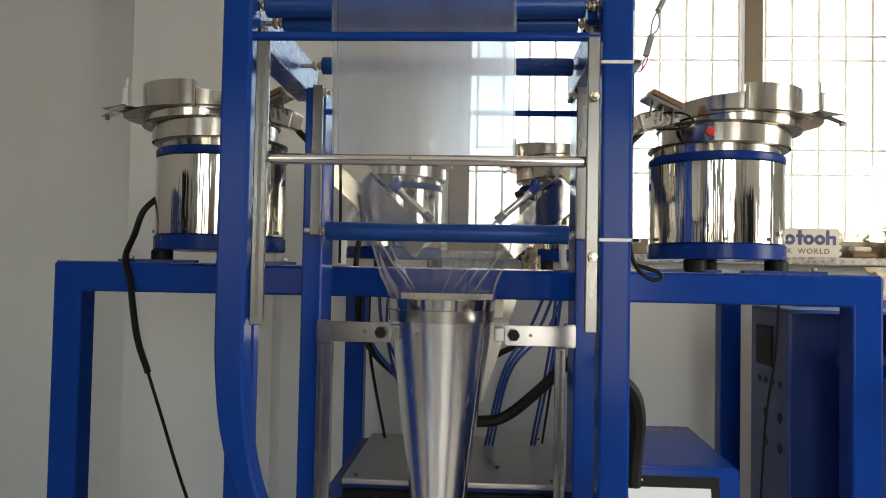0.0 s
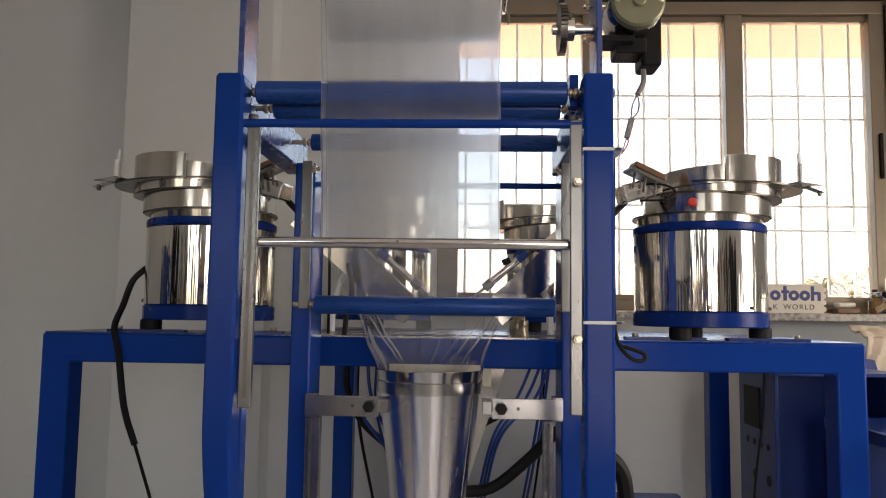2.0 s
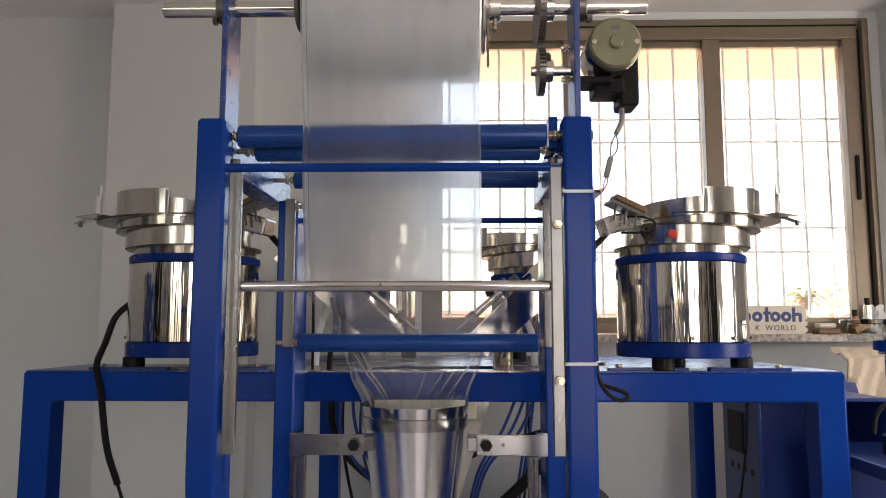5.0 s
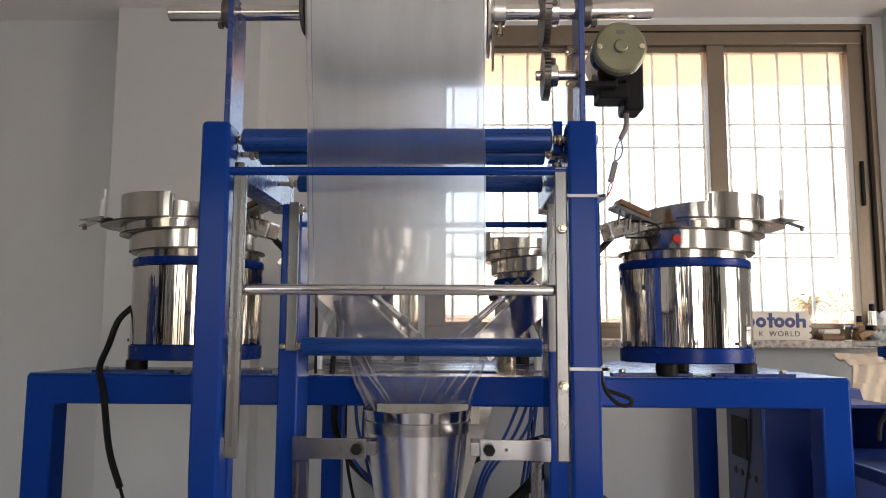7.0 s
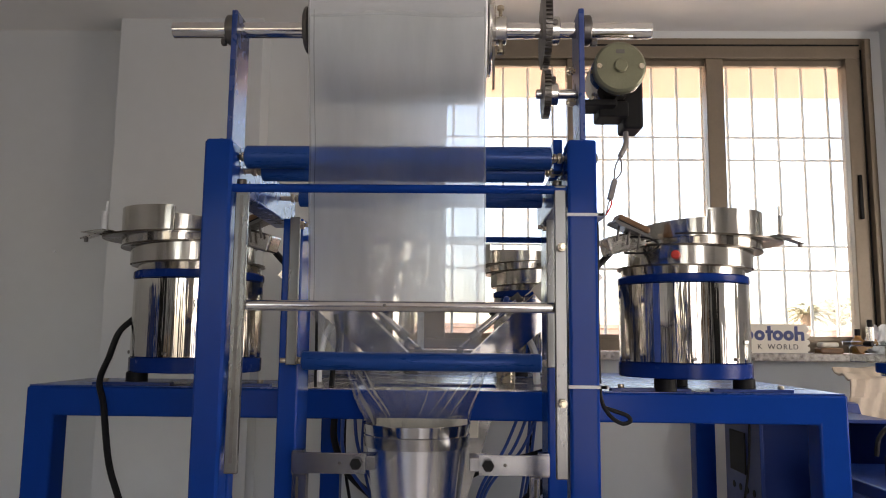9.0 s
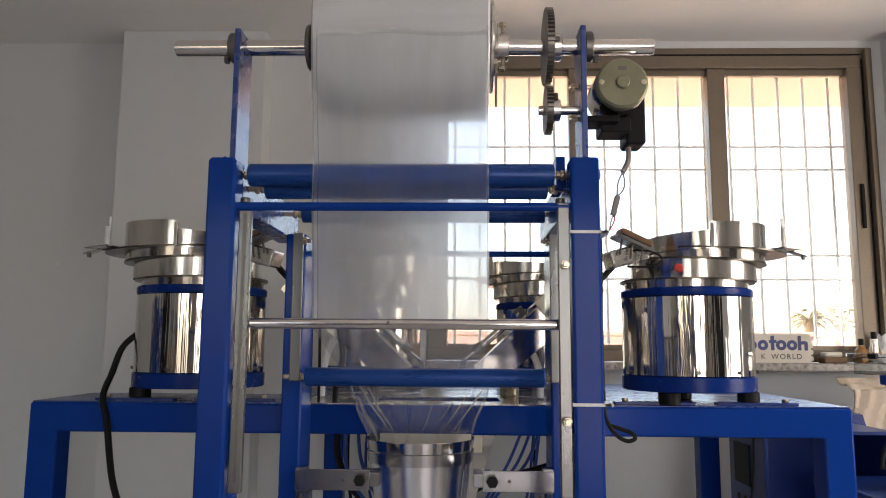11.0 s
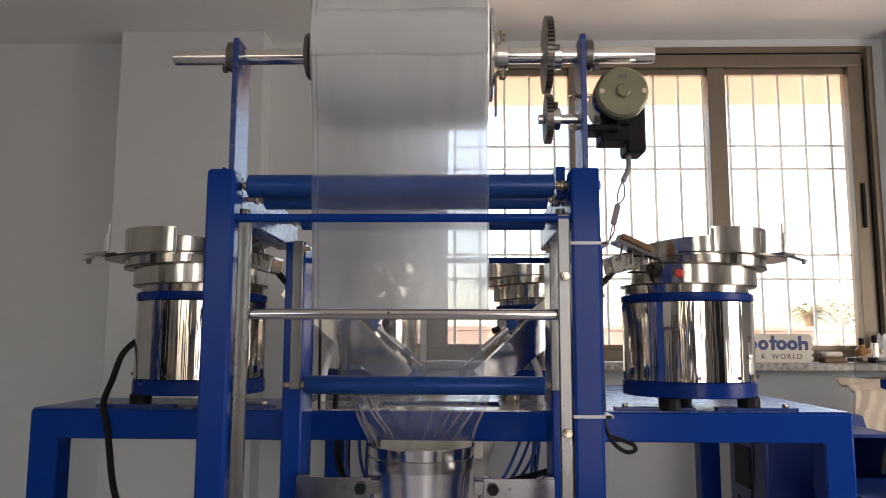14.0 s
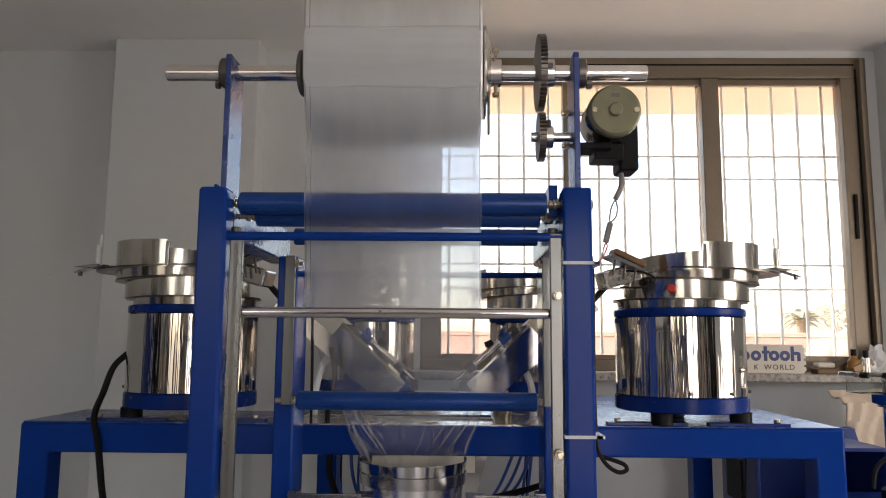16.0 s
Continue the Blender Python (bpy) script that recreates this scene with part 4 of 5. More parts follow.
for z in (-0.066, 0.005):
    bm = B()
    cyl(bm, (-0.108, 0.045, z), (-0.06, 0.045, z), 0.005, 12)
    hexnut(bm, (-0.102, 0.045, z), (-0.092, 0.045, z), 0.009)
    part("mounting_bolt", bm, ZINC, mo)
pi = thing("drive_pinion", "dark steel pinion on the motor's output shaft", "gear", (0, 1.335, 2.115))
part("pinion_gear", gear(0.324, 0.338, 0, 0, 0.053, 34), DARK_METAL, pi)
bm = B()
cyl(bm, (0.31, 0, 0), (0.41, 0, 0), 0.0105, 20)
part("pinion_shaft", bm, STEEL_ROUGH, pi)
bm = B()
cyl(bm, (0.338, 0, 0), (0.356, 0, 0), 0.024, 24)
part("pinion_hub", bm, STEEL_ROUGH, pi)
part("set_screw", cyl(B(), (0.347, -0.006, 0.022), (0.347, -0.006, 0.036), 0.0055, 10), DARK_METAL, pi)


def cable(name, pts, r, material, label, n=8):
    return solo(name, sweep(B(), pts, r, n), material, label, "cable")


mc = thing("motor_cable", "grey motor lead with an inline plug", "cable")
part("sheath", sweep(B(), [(0.515, 1.40, 2.05), (0.512, 1.39, 2.02), (0.497, 1.38, 1.99)], 0.006), GREY_PLASTIC, mc)
for d in (-0.007, 0.006):
    part("wire", sweep(B(), [(0.497, 1.38, 1.99), (0.494 + d, 1.378, 1.97), (0.49 + d, 1.375, 1.95), (0.482, 1.372, 1.935)], 0.0018), GREY_PLASTIC, mc)
    part("wire", sweep(B(), [(0.473, 1.372, 1.895), (0.469 + d * 0.5, 1.36, 1.88), (0.452, 1.33, 1.85), (0.42, 1.27, 1.835)], 0.0016), RED if d > 0 else GREY_PLASTIC, mc)
part("plug", obox(B(), (0.483, 1.372, 1.936), (0.472, 1.372, 1.893), 0.014, 0.012), GREY_PLASTIC, mc)
pc = cable("post_cable", [(0.42, 1.262, 1.85), (0.4225, 1.262, 1.80), (0.421, 1.262, 1.65), (0.4225, 1.262, 1.52), (0.426, 1.258, 1.475), (0.440, 1.25, 1.448), (0.462, 1.25, 1.434), (0.478, 1.25, 1.438), (0.474, 1.252, 1.448), (0.452, 1.256, 1.456), (0.432, 1.26, 1.462)], 0.0042, BLACK, "black cable tied along the blue post")
for z in (1.827, 1.502):
    bm = B()
    for lo, hi in (((0.3545, PY0 - 0.0025, z), (0.4245, PY0 - 0.0002, z + 0.006)), ((0.4122, PY0 - 0.0025, z), (0.428, PY1 + 0.018, z + 0.006)), ((0.3535, PY0 - 0.0025, z), (0.3558, PY1 + 0.003, z + 0.006))):
        box(bm, lo, hi, 0.0004)
    solo("cable_tie", bm, WHITE_PLASTIC, "white nylon cable tie round the blue post", "cable tie", "cable ties on the post")

# ---- forming funnel ----
fu = thing("forming_funnel", "scuffed stainless steel forming funnel", "funnel", (0.040, 1.79, 0))
bm = B()
lathe(bm, (0, 0, 0), (0, 0, 1), [(0.056, 0.3), (0.056, 0.68), (0.073, 0.85), (0.1335, 1.318), (0.1325, 1.318), (0.072, 0.85), (0.055, 0.68)], 64)
part("cone", bm, CONE_STEEL, fu)
bm = B()
lathe(bm, (0, 0, 0), (0, 0, 1), [(0.1337, 1.314), (0.1375, 1.315), (0.1405, 1.344), (0.1375, 1.346), (0.1337, 1.318)], 64)
part("hoop", bm, STEEL_ROUGH, fu)
bm = B()
lathe(bm, (0, 0, 0), (0, 0, 1), [(0.1372, 1.3455), (0.1415, 1.372), (0.1408, 1.3735), (0.1398, 1.372), (0.1355, 1.3455), (0.1320, 1.318)], 64)
part("rim_band", bm, CHUTE, fu)
part("seam", obox(B(), (0.1135, -0.064, 1.30), (0.0635, -0.036, 0.86), 0.004, 0.003), CONE_STEEL, fu)
for k in (-1, 1):
    x_out, x_in = (-0.247, -0.07) if k < 0 else (0.366, 0.198)
    z0, z1 = 1.272, 1.32
    ba = part("support_bracket", box(B(), (min(x_out, x_in) - 0.04, 1.590 - 1.79, z0), (max(x_out, x_in) - 0.04, 1.598 - 1.79, z1), 0.0015), BRACKET, fu)
    part("bracket_end", box(B(), (x_out - 0.04 - k * 0.0 , 1.598 - 1.79, z0 - 0.004), (x_out - 0.04 - k * 0.025, 1.632 - 1.79, z1 + 0.004), 0.002), BRACKET, ba)
    part("clamp_block", box(B(), (x_in - 0.04 - 0.022, 1.598 - 1.79, z0 + 0.008), (x_in - 0.04 + 0.022, 1.672 - 1.79, z1 - 0.008), 0.002), BRACKET, ba)
    part("clamp_knob", hexnut(B(), (x_in - 0.04 + k * 0.022, 1.590 - 1.79, 1.297), (x_in - 0.04 + k * 0.022, 1.574 - 1.79, 1.297), 0.0145), BLACK, ba)
    part("hole", cyl(B(), (x_in - 0.04 + k * 0.062, 1.5903 - 1.79, 1.297), (x_in - 0.04 + k * 0.062, 1.5893 - 1.79, 1.297), 0.004, 12, 0.0002), DARK_METAL, ba)
    xu = -0.247 if k < 0 else 0.320
    wu = 0.036 if k < 0 else 0.024
    up = part("upright_bar", box(B(), (xu - 0.04, 1.602 - 1.79, 0.35), (xu - 0.04 + wu, 1.626 - 1.79, z0 - 0.004), 0.002), BRACKET, fu)
    part("groove", box(B(), (xu - 0.04 + 0.010, 1.6012 - 1.79, 0.36), (xu - 0.04 + 0.016, 1.604 - 1.79, z0 - 0.01), 0.0005), DARK_METAL, up)

# ---- chutes ----
for k in (-1, 1):
    ch = thing("discharge_chute", "mirror-bright steel chute with an air cylinder", "chute", (0.09, 0, 0), group="chutes into the funnel")
    bm = B()
    a, b = Vector((k * 0.49, 2.08, 1.778)), Vector((k * 0.150, 2.08, 1.486))
    d = (b - a).normalized()
    nrm = Vector((-d.z * k, 0, d.x * k)) if k > 0 else Vector((d.z, 0, -d.x))
    nrm = nrm if nrm.z > 0 else -nrm
    w = Vector((0, 0.075, 0))
    sec = [-w + nrm * 0.104, -w * 0.9, w * 0.9, w + nrm * 0.104, w * 0.97 + nrm * 0.104, w * 0.88 + nrm * 0.003, -w * 0.88 + nrm * 0.003, -w * 0.97 + nrm * 0.104]
    ra, rb = [bm.verts.new(a + s) for s in sec], [bm.verts.new(b + s * 0.8) for s in sec]
    for i in range(8):
        bm.faces.new((ra[i], ra[(i + 1) % 8], rb[(i + 1) % 8], rb[i]))
    bm.faces.new(ra), bm.faces.new(rb[::-1])
    part("trough", bm, CHUTE, ch)
    # Added cream plate colours in the warm light mirrored at the chute top.
    part("reflection_plate", obox(B(), a + d * 0.01 + nrm * 0.108, a + d * 0.20 + nrm * 0.108, 0.125, 0.003, up=nrm), CREAM, ch, "cream plate coloured as the warm reflection on the chute")
    side = nrm * 0.085 - Vector((0, 0.080, 0))
    part("side_sheet", obox(B(), a + side, a + d * 0.19 + side, 0.003, 0.056, up=nrm), CREAM, ch, "cream painted side sheet")
    o = nrm * 0.118 - Vector((0, 0.07, 0))
    bm = B()
    cyl(bm, a + d * 0.240 + o, a + d * 0.400 + o, 0.0115, 20)
    ac = part("air_cylinder", bm, CHROME, ch)
    part("piston_rod", cyl(B(), a + d * 0.420 + o, a + d * 0.470 + o, 0.0045, 12), CHROME, ac)
    part("end_fitting", obox(B(), a + d * 0.225 + o, a + d * 0.255 + o, 0.022, 0.03), ALU, ac)
    part("fitting_screw", cyl(B(), a + d * 0.240 + o, a + d * 0.240 + o - Vector((0, 0.018, 0)), 0.006, 10), DARK_METAL, ac)
    part("hose_elbow", sweep(B(), [tuple(a + d * 0.280 + o), tuple(a + d * 0.280 + o + Vector((0.0, -0.01, 0.03))), tuple(a + d * 0.330 + o + Vector((k * 0.03, 0, 0.045)))], 0.006), CABLE_BLUE, ac)
    part("cylinder_cap", cyl(B(), a + d * 0.390 + o, a + d * 0.420 + o, 0.014, 20), ALU, ac)
    part("cylinder_band", cyl(B(), a + d * 0.255 + o, a + d * 0.290 + o, 0.0128, 20), CABLE_BLUE, ac)
    part("flow_valve", obox(B(), a + d * 0.320 + o + Vector((0, 0, 0.02)), a + d * 0.350 + o + Vector((0, 0, 0.03)), 0.018, 0.018), BLACK, ac)
    part("rod_bracket", obox(B(), a + d * 0.460 + o, a + d * 0.485 + o - nrm * 0.02, 0.014, 0.02), DARK_METAL, ch)
hp = thing("collector_hopper", "cream and steel sheet hopper behind the funnel", "hopper", (0.05, 2.02, 0))
bm = B()
rows = [[(-0.16, -0.10, 1.44), (0.215, -0.10, 1.44), (0.215, 0.14, 1.44), (-0.16, 0.14, 1.44)], [(-0.05, -0.09, 1.05), (0.09, -0.09, 1.05), (0.09, 0.03, 1.05), (-0.05, 0.03, 1.05)]]
vs = [[bm.verts.new(p) for p in r] for r in rows]
for i in range(4):
    bm.faces.new((vs[0][i], vs[0][(i + 1) % 4], vs[1][(i + 1) % 4], vs[1][i]))
hop = part("hopper_wall", bm, STEEL_ROUGH, hp)
sol = hop.modifiers.new("thick", "SOLIDIFY")
sol.thickness = 0.002
part("hopper_rim", box(B(), (-0.165, -0.118, 1.318), (0.155, -0.104, 1.376), 0.002), CREAM, hp)
part("spout_lip", obox(B(), (0.005, -0.272, 1.335), (0.005, -0.278, 1.387), 0.235, 0.003), CREAM, hp)
solo("gold_regulator", cyl(cyl(B(), (0.30, 2.2, TBL + 0.004), (0.30, 2.2, TBL + 0.05), 0.03), (0.30, 2.2, TBL + 0.05), (0.30, 2.2, TBL + 0.075), 0.02), BRASS, "brass coloured air regulator on the table beam", "regulator")

# ---- hoses and cables ----
cable("white_hose", [(0.27, 2.08, 1.66), (0.33, 2.06, 1.63), (0.375, 2.05, 1.56), (0.385, 2.05, 1.46)], 0.011, WHITE_PLASTIC, "white plastic hose behind the chute")
cable("white_hose", [(-0.19, 2.08, 1.66), (-0.245, 2.06, 1.62), (-0.27, 2.05, 1.54), (-0.275, 2.05, 1.46)], 0.011, WHITE_PLASTIC, "white plastic hose behind the chute")
cable("thin_cable", [(-0.235, 1.78, 1.86), (-0.236, 1.785, 1.75), (-0.233, 1.785, 1.6), (-0.235, 1.80, 1.46)], 0.004, BLACK, "thin black cable down the rear post")
cable("black_hose", [(-0.21, 1.95, 1.66), (-0.20, 1.96, 1.58), (-0.215, 1.96, 1.50), (-0.22, 1.95, 1.38)], 0.008, BLACK, "black cable beside the chute")
cable("air_hose", [(-0.18, 1.95, 1.40), (-0.17, 1.94, 1.25), (-0.06, 1.95, 1.1), (0.0, 2.32, 0.868)], 0.005, CABLE_BLUE, "blue air hose hanging under the table")
cable("air_hose", [(-0.15, 1.95, 1.40), (-0.13, 1.94, 1.27), (-0.05, 1.95, 1.12), (0.02, 2.32, 0.868)], 0.005, CABLE_BLUE, "blue air hose hanging under the table")
cable("air_hose", [(-0.12, 1.95, 1.40), (-0.12, 1.94, 1.25), (-0.07, 1.95, 1.08), (-0.02, 2.32, 0.868)], 0.004, CABLE_BLUE, "blue air hose hanging under the table")
cable("black_hose", [(-0.20, 1.93, 1.40), (-0.2, 1.93, 1.30), (-0.15, 1.94, 1.20), (-0.02, 1.95, 1.10), (0.1, 1.97, 1.04)], 0.010, BLACK, "black cable drooping behind the funnel")
cable("black_hose", [(0.12, 1.90, 1.03), (0.21, 1.90, 1.045), (0.30, 1.88, 1.12), (0.40, 1.86, 1.22), (0.52, 1.88, 1.30)], 0.016, BLACK, "thick black corrugated conduit behind the funnel")
cable("black_hose", [(0.12, 1.95, 1.17), (0.24, 1.95, 1.235), (0.36, 1.94, 1.27), (0.52, 1.94, 1.32)], 0.009, BLACK, "black cable under the table")
for k in range(3):
    cable("air_hose", [(0.38 - 0.025 * k, 1.95, 1.40), (0.33 - 0.025 * k, 1.96, 1.28), (0.23 - 0.01 * k, 1.97, 1.16), (0.19 - 0.012 * k, 2.34, 0.868)], 0.0045, CABLE_BLUE, "blue air hose hanging under the table")
for k in range(2):
    cable("air_hose", [(0.36 + 0.016 * k, 2.0, 1.38), (0.34 + 0.012 * k, 2.0, 1.2), (0.32 + 0.012 * k, 2.36, 0.868)], 0.0045, CABLE_BLUE, "blue air hose hanging under the table")
cable("thin_cable", [(-0.19, 2.05, 1.42), (-0.185, 2.05, 1.2), (-0.18, 2.41, 0.868)], 0.005, BLACK, "thin black cable hanging under the table")
cable("thin_cable", [(0.36, 2.03, 1.42), (0.36, 2.03, 1.2), (0.36, 2.39, 0.868)], 0.004, BLACK, "thin black cable hanging under the table")
cable("feeder_cable", [(-0.80, 1.94, 1.64), (-0.835, 1.93, 1.60), (-0.855, 1.92, 1.53), (-0.85, 1.862, 1.465), (-0.825, 1.842, 1.40), (-0.80, 1.84, 1.25), (-0.765, 1.84, 1.15)], 0.009, BLACK, "black feeder cable hanging over the table beam")
cable("thin_cable", [(-0.765, 1.84, 1.15), (-0.73, 1.84, 1.05), (-0.66, 1.84, 0.85), (-0.56, 1.84, 0.6)], 0.0045, BLACK, "thin black cable hanging from a plug")
cable("thin_cable", [(1.09, 2.25, 1.38), (1.08, 2.25, 1.2), (1.05, 2.25, 0.98), (1.03, 2.25, 0.6)], 0.004, BLACK, "thin black cable before the cabinet")
cable("black_hose", [(0.480, 1.50, 0.98), (0.484, 1.50, 1.05), (0.488, 1.49, 1.13), (0.472, 1.48, 1.19), (0.42, 1.47, 1.23)], 0.018, BLACK, "thick black conduit behind the blue post")
for s, x in ((1, -0.628), (-1, 0.82)):
    cable("sensor_lead", [(x + s * 0.22, 1.93, 1.86), (x + s * 0.25, 1.90, 1.83), (x + s * 0.29, 1.88, 1.79), (x + s * 0.33, 1.87, 1.74)], 0.009, BLACK, "black sensor lead from the feeder head")
cable("sensor_lead", [(0.60, 1.85, 1.88), (0.66, 1.80, 1.87), (0.69, 1.80, 1.85), (0.66, 1.80, 1.83), (0.60, 1.82, 1.83)], 0.003, BLACK, "thin looped black sensor lead")

# ---- control box and panel ----
cb = thing("control_box", "grey-lidded blue control box under the funnel", "control box", (0, 0, 0))
part("body", box(B(), (-0.27, 1.92, 0.3), (0.39, 2.48, 0.848), 0.004), BLUE_DARK, cb)
part("lid", box(B(), (-0.235, 1.90, 0.848), (0.395, 2.485, 0.865), 0.005, 3), mat("grey_hammered_lid", (0.52, 0.505, 0.49), 0.33, metal=0.75, var=0.10, scale=6, bump=0.1, bscale=200, rvar=0.06), cb, "dull grey steel lid")
part("front_panel", box(B(), (-0.23, 1.896, 0.35), (0.385, 1.92, 0.835), 0.003), BLACK, cb)
for x, y in ((-0.20, 1.93), (0.35, 1.93), (-0.19, 2.45), (0.35, 2.45), (0.18, 2.45), (0.20, 2.06)):
    part("lid_screw", cyl(B(), (x, y, 0.865), (x, y, 0.871), 0.007, 12), DARK_METAL, cb)
part("panel_bolt", cyl(B(), (-0.135, 1.896, 0.805), (-0.135, 1.884, 0.805), 0.013, 16, 0.003), ZINC, cb)
part("panel_bolt", cyl(B(), (0.27, 1.896, 0.80), (0.27, 1.884, 0.80), 0.010, 16, 0.003), ZINC, cb)
hm = thing("operator_panel", "blue operator housing with a framed touch screen", "control panel", (0, 0, 0))
bm = B()
v = [bm.verts.new(p) for p in ((0.45, 1.60, 1.0), (0.745, 1.60, 1.0), (0.765, 2.08, 1.0), (0.45, 2.08, 1.0), (0.45, 1.52, 0.6), (0.745, 1.52, 0.6), (0.745, 2.05, 0.6), (0.45, 2.05, 0.6))]
for f in ((0, 1, 2, 3), (4, 5, 6, 7), (0, 1, 5, 4), (1, 2, 6, 5), (2, 3, 7, 6), (3, 0, 4, 7)):
    bm.faces.new([v[i] for i in f])
bmesh.ops.bevel(bm, geom=bm.edges[:], offset=0.006, segments=2, affect="EDGES")
part("housing", bm, BLUE, hm)
dn = Vector((0, -0.08, -0.365)).normalized()
o = Vector((0.47, 1.5965, 0.99))
nf = Vector((0, -0.365, 0.08)).normalized()


def on_face(x0, x1, d0, d1, h, material, name, parent):
    bm = B()
    c = [o + Vector((x, 0, 0)) + dn * d for x, d in ((x0, d0), (x1, d0), (x1, d1), (x0, d1))]
    lo, hi = [bm.verts.new(p - nf * 0.001) for p in c], [bm.verts.new(p + nf * h) for p in c]
    bm.faces.new(lo), bm.faces.new(hi[::-1])
    for i in range(4):
        bm.faces.new((lo[i], lo[(i + 1) % 4], hi[(i + 1) % 4], hi[i]))
    return part(name, bm, material, parent)


bez = on_face(0.0, 0.225, 0.01, 0.2, 0.006, BLACK, "bezel", hm)
on_face(0.018, 0.205, 0.035, 0.165, 0.0072, SCREEN, "screen", bez)
on_face(0.02, 0.026, 0.016, 0.022, 0.0072, WHITE_PLASTIC, "maker_mark", bez)
on_face(0.03, 0.052, 0.0175, 0.0215, 0.0072, WHITE_PLASTIC, "maker_mark", bez)

# ---- electrical cabinet ----
ec = thing("electrical_cabinet", "blue steel electrical cabinet under the table, shade put into its colour", "cabinet", (0, 0, 0))
part("side_panel", box(B(), (1.138, 2.30, 0.2), (1.15, 2.62, 1.33), 0.002), BLUE_DARK, ec)
part("back_panel", box(B(), (1.15, 2.59, 0.2), (1.56, 2.61, 1.33), 0.002), BLUE_DARK, ec)
part("top_panel", box(B(), (1.138, 2.30, 1.33), (1.572, 2.62, 1.342), 0.002), BLUE_DARK, ec)
part("side_panel", box(B(), (1.56, 2.30, 0.2), (1.572, 2.62, 1.33), 0.002), BLUE_DARK, ec)
part("socket_plate", box(B(), (1.132, 2.42, 1.14), (1.138, 2.56, 1.28), 0.002), BLACK, ec)
for y, z in ((2.36, 1.09), (2.42, 1.09), (2.48, 1.09), (2.54, 1.09), (2.36, 0.98), (2.48, 0.98), (2.36, 0.88), (2.48, 0.88)):
    part("knockout", cyl(B(), (1.138, y, z), (1.136, y, z), 0.012 if z > 1 else 0.018, 16, 0.0005), BLACK, ec)
# Darkened blue here paints the shade inside the cabinet.
part("inner_box", box(B(), (1.42, 2.28, 0.4), (1.55, 2.44, 1.15), 0.003), BLUE_DARK, ec)

# ---- window sill things ----
sg = thing("sign_board", "cream card sign with blue and dark lettering", "sign", (1.62, 3.33, WIN_B - 0.038))
bm = B()
box(bm, (-0.16, -0.006, 0.0), (0.165, 0.006, 0.135), 0.002)
part("board", bm, CARD, sg)
for k in range(4):
    part("board_tab", cyl(B(), (0.165, -0.005, 0.02 + 0.03 * k), (0.165, 0.005, 0.02 + 0.03 * k), 0.012, 12), CARD, sg)


def logo_letter(bm, x, kind):
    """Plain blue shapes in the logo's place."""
    if kind == "t":
        box(bm, (x + 0.009, -0.009, 0.058), (x + 0.025, -0.006, 0.126), 0.001)
        box(bm, (x, -0.0095, 0.092), (x + 0.036, -0.0065, 0.106), 0.001)
    elif kind == "h":
        box(bm, (x, -0.009, 0.058), (x + 0.015, -0.006, 0.126), 0.001)
        box(bm, (x + 0.030, -0.009, 0.058), (x + 0.045, -0.006, 0.097), 0.001)
        box(bm, (x + 0.012, -0.0095, 0.086), (x + 0.040, -0.0065, 0.101), 0.001)
    else:
        lathe(bm, (x + 0.024, -0.006, 0.082), (0, -1, 0), [(0.009, 0), (0.009, 0.003), (0.024, 0.003), (0.024, 0)], 24)


for x, kd in ((-0.135, "o"), (-0.082, "o"), (-0.030, "t"), (0.003, "o"), (0.053, "o"), (0.105, "h")):
    bm = B()
    logo_letter(bm, x, kd)
    part("logo_shape", bm, SIGN_BLUE, sg)
for word, x in (("K", -0.070), ("WORLD", -0.022)):
    cu = bpy.data.curves.new("lettering", "FONT")
    cu.body, cu.size, cu.extrude, cu.space_character = word, 0.034, 0.0008, 1.25
    tmp = bpy.data.objects.new("tmp", cu)
    scene.collection.objects.link(tmp)
    bpy.context.view_layer.update()
    me = bpy.data.meshes.new_from_object(tmp)
    bpy.data.objects.remove(tmp)
    me.materials.append(SIGN_DARK)
    lt = new("lettering", me)
    lt.parent = sg
    lt.matrix_local = pose(x, -0.0072, 0.018, 90, 0, 0)
st = thing("ink_pad", "brown wooden block with a pale crumpled pad", "desk clutter", (1.87, 3.32, WIN_B - 0.038))
part("block", box(B(), (-0.045, -0.04, 0), (0.06, 0.03, 0.026), 0.006), WOOD, st)
part("pad", box(B(), (-0.035, -0.03, 0.03), (0.045, 0.03, 0.052), 0.009, 3), CARD, st)
solo("amber_tray", obox(B(), (2.0, 3.33, 1.56), (2.09, 3.33, 1.60), 0.08, 0.03), AMBER, "amber plastic tray leaning on the sill", "tray")

# ---- second machine at the table's end ----
t2 = thing("side_bench", "blue steel bench beside the feeder table", "bench", (0, 0, 0))
part("bench_top", box(B(), (1.30, 1.75, 1.16), (2.3, 2.32, 1.20), 0.006), BLUE_DARK, t2)
for x, y in ((1.34, 1.79), (2.22, 1.79), (1.34, 2.24), (2.22, 2.24)):
    part("leg", box(B(), (x, y, 0), (x + 0.05, y + 0.05, 1.16), 0.004), BLUE, t2)
pf = thing("piston_filler", "steel and clear acrylic dosing cylinder with black knobs", "dosing unit", (1.415, 2.05, 1.20))
part("column", cyl(B(), (0.04, 0, 0.06), (0.04, 0, 0.295), 0.03, 28), STEEL, pf)
part("lower_collar", cyl(B(), (0.04, 0, 0), (0.04, 0, 0.06), 0.048, 28, 0.004), BLACK, pf)
part("blue_band", cyl(B(), (0.04, 0, 0.305), (0.04, 0, 0.335), 0.058, 28, 0.003), BLUE, pf)
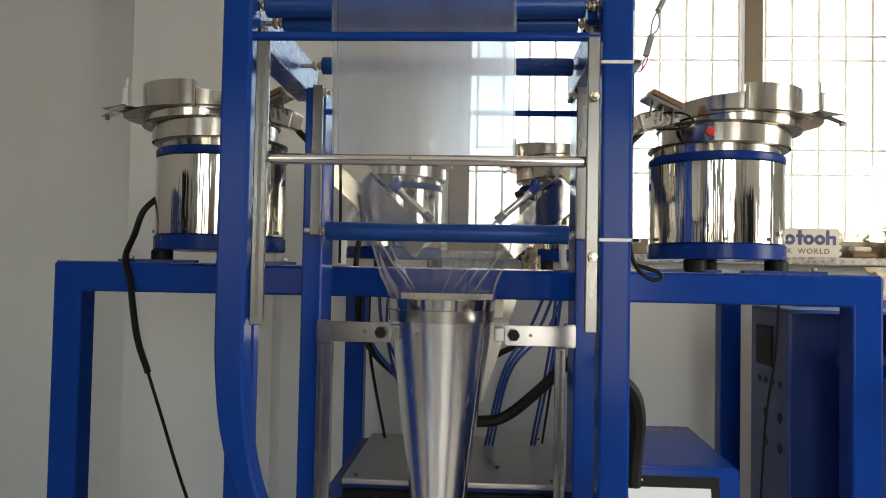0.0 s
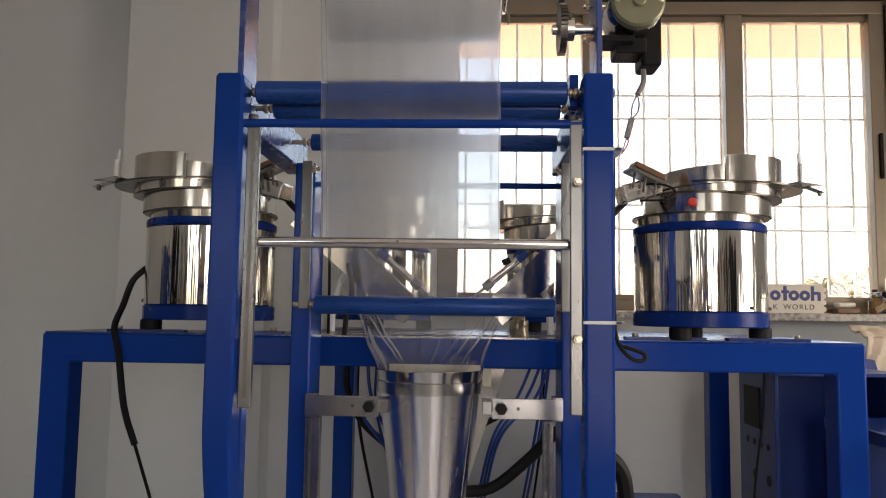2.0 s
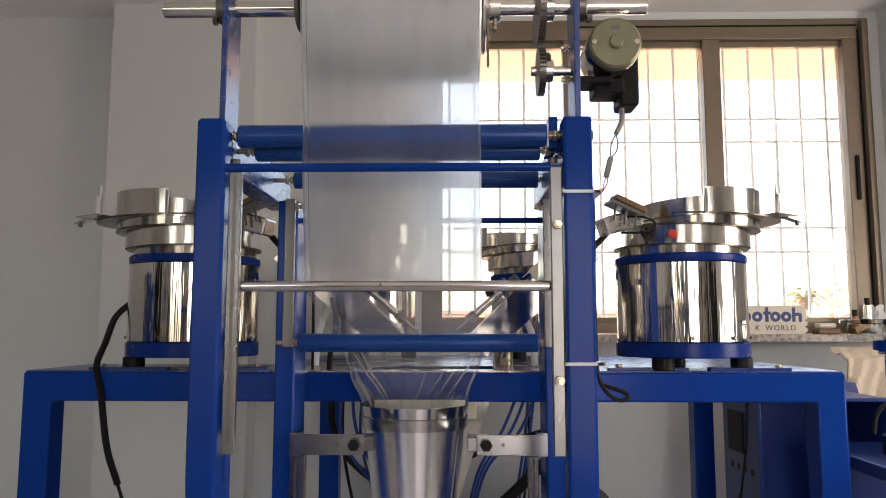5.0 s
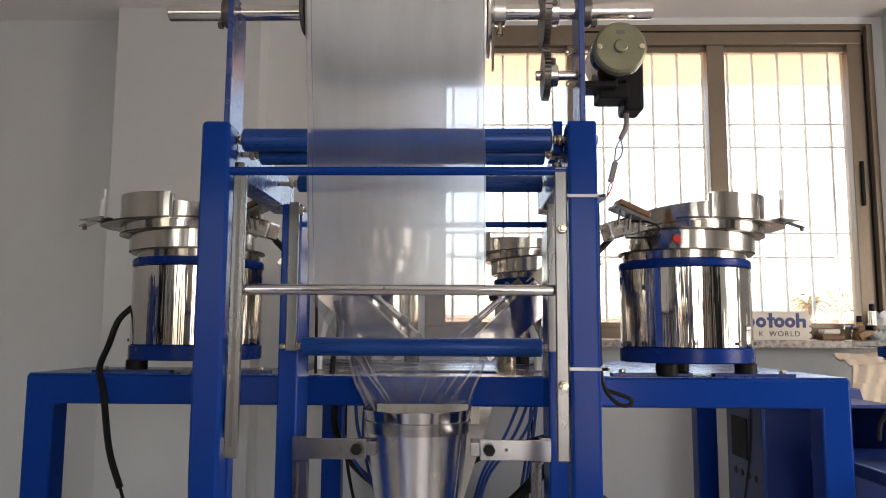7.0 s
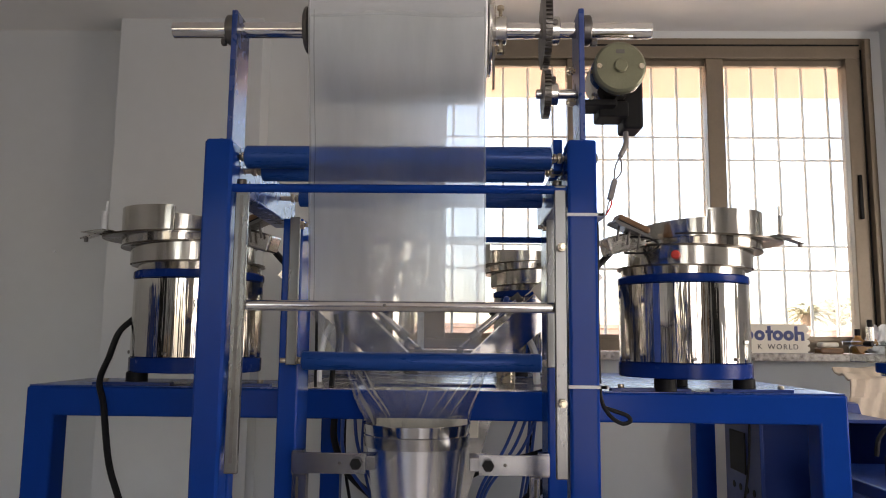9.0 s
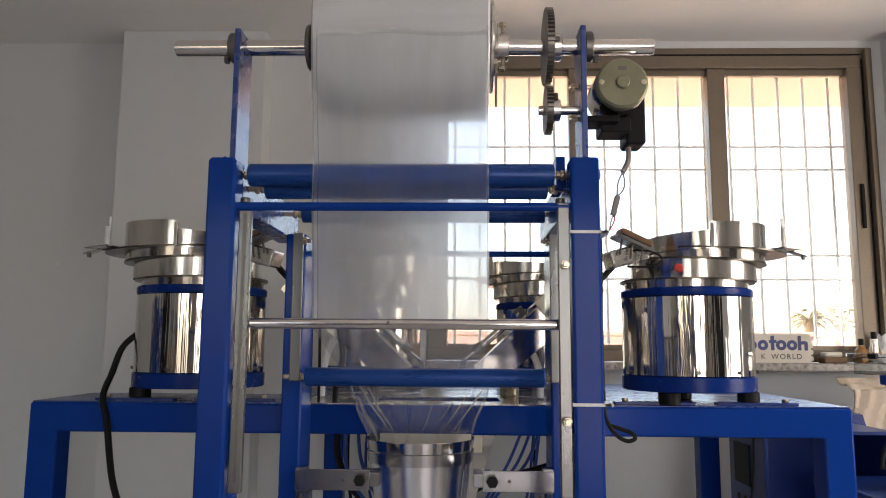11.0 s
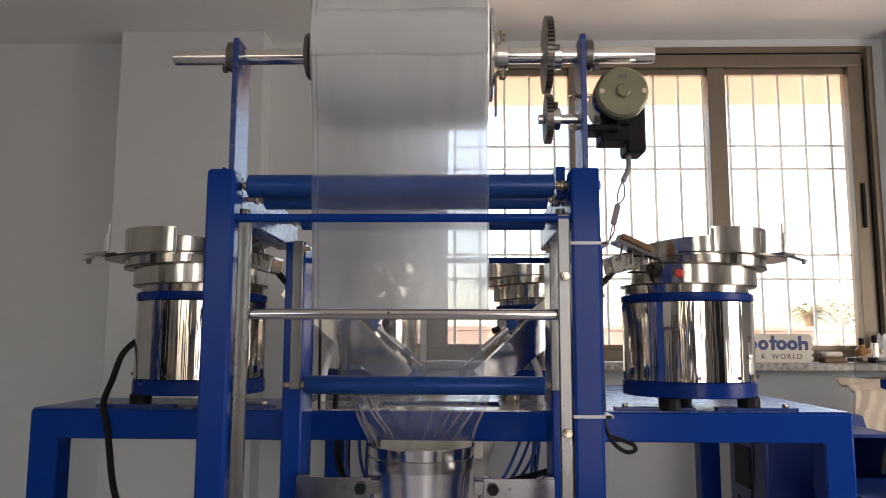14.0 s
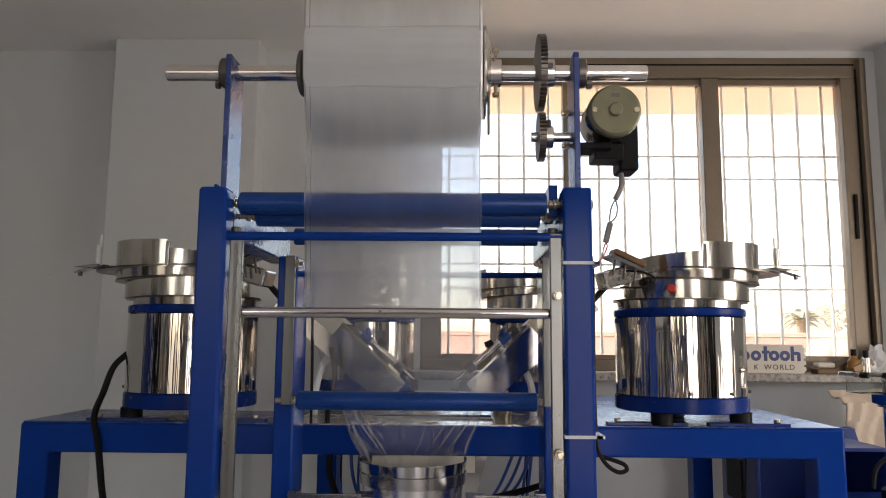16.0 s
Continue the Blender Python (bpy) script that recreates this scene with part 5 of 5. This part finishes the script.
part("steel_band", cyl(B(), (0.04, 0, 0.295), (0.04, 0, 0.305), 0.045, 28, 0.003), STEEL_ROUGH, pf)
part("acrylic_block", box(B(), (-0.075, -0.05, 0.335), (0.13, 0.05, 0.385), 0.004), ACRYLIC, pf)
part("acrylic_plate", box(B(), (-0.09, -0.06, 0.385), (0.14, 0.06, 0.397), 0.002), ACRYLIC, pf)
part("steel_insert", cyl(B(), (0.04, 0, 0.337), (0.04, 0, 0.383), 0.03, 24), STEEL_ROUGH, pf)
for x in (-0.035, 0.08):
    part("pin_column", cyl(B(), (x, 0, 0.397), (x, 0, 0.44), 0.011, 18), STEEL_ROUGH, pf)
    part("knob", cyl(B(), (x, 0, 0.44), (x, 0, 0.462), 0.008, 14, 0.003), BLACK, pf)
for x in (-0.085, -0.02, 0.02, 0.05):
    part("side_knob", cyl(B(), (x, -0.058, 0.39), (x + 0.012, -0.08, 0.39), 0.008, 12), BLACK, pf)
bo = thing("dropper_bottle", "small amber bottle with a dark cap on the sill", "bottle", (2.02, 3.33, WIN_B - 0.038))
part("body", lathe(bm := B(), (0, 0, 0), (0, 0, 1), [(0.0, 0), (0.026, 0), (0.028, 0.004), (0.028, 0.06), (0.014, 0.076), (0.014, 0.085), (0, 0.085)], 24) and bm, AMBER, bo)
part("cap", cyl(B(), (0, 0, 0.085), (0, 0, 0.115), 0.012, 16), BLACK, bo)


def bag_fn(u, v):
    a = v * math.tau
    r = 0.05 * (0.5 + math.sin(math.pi * min(1, u * 1.1 + 0.12))) * (1 + 0.16 * math.sin(a * 5 + u * 7) + 0.1 * math.sin(a * 11 - u * 13))
    return (2.13 + math.cos(a) * r, 3.33 + math.sin(a) * r * 0.7, WIN_B - 0.036 + 0.13 * u + 0.008 * math.sin(a * 3) * u)


bag = solo("crumpled_bag", sheet(16, 40, bag_fn), WHITE_PLASTIC, "crumpled white plastic bag on the sill", "bag")
cable("filler_tube", [(1.44, 2.02, 1.345), (1.39, 2.0, 1.35), (1.36, 2.0, 1.32), (1.35, 2.0, 1.27)], 0.007, BLACK, "black tube on the dosing unit")
solo("tube_clip", cyl(B(), (1.405, 1.99, 1.348), (1.425, 1.99, 1.348), 0.012, 16), GREY_PLASTIC, "grey clip on the dosing unit's tube", "clip")


def cloth_fn(u, v):
    # laid over the crate in shallow folds, then hanging in slanted ones
    top = 1 - min(1.0, u / 0.2)
    hang = max(0.0, u - 0.2) / 0.8
    x = 1.665 + 0.62 * v + 0.03 * hang + 0.005 * math.sin(u * 23 + 2)
    y = 2.74 + 0.14 * top + 0.016 * math.sin(v * 31 + u * 6) * hang + 0.006 * math.sin(v * 67 + u * 21)
    z = 1.488 - 0.03 * (1 - top) - 0.48 * hang + (0.006 * math.sin(u * 58 + v * 6) + 0.004 * math.sin(u * 97 - v * 13)) * (1 - 0.5 * hang) + 0.015 * v
    return (x, y, z)


cl = solo("draped_cloth", sheet(70, 70, cloth_fn), CLOTH, "cream cloth draped in folds on the bench", "cloth")
cl.modifiers.new("thick", "SOLIDIFY").thickness = 0.006
bm = B()
box(bm, (1.80, 2.78, 0.0), (2.26, 2.96, 1.44), 0.02)
solo("covered_crate", bm, CARD, "tall pale crate under the draped cloth", "crate")
pn = thing("machine_guard", "dark blue folded steel guard behind the table end", "guard", (0, 0, 0))
for name, P, y0, y1 in (("sheet", [(1.30, 0.0), (1.30, 1.368), (1.64, 1.368), (1.72, 1.08), (1.74, 0.0)], 2.635, 2.65), ("top_flange", [(1.302, 1.358), (1.302, 1.370), (1.64, 1.370), (1.643, 1.358)], 2.652, 2.70)):
    bm = B()
    f0 = bm.faces.new([bm.verts.new((x, y0, z)) for x, z in P])
    r = bmesh.ops.extrude_face_region(bm, geom=[f0])
    bmesh.ops.translate(bm, vec=(0, y1 - y0, 0), verts=[v for v in r["geom"] if isinstance(v, bmesh.types.BMVert)])
    part(name, bm, BLUE_DARK, pn)


ROD_Y, ROD_HEIGHTS = 1.236, [(0.0, 1.652), (4.0, 1.652), (9.0, 1.653), (13.0, 1.654), (13.6, 1.655), (13.8, 1.672), (14.0, 1.695), (14.2, 1.718), (14.45, 1.734), (14.8, 1.734), (16.0, 1.734)]


def motions():
    """The dancer rod slides up its strips, and the film follows it."""
    walk(rod, [(t, pose(0, ROD_Y, z)) for t, z in ROD_HEIGHTS])
    walk(upper_film, [(t, pose(0, 0, z - 1.652)) for t, z in ROD_HEIGHTS])
    walk(lower_film, [(t, pose(0, ROD_Y + 0.0125, z - 0.006, -math.degrees(math.atan2(z - 0.006 - 1.546, 0.384)))) for t, z in ROD_HEIGHTS])


motions()
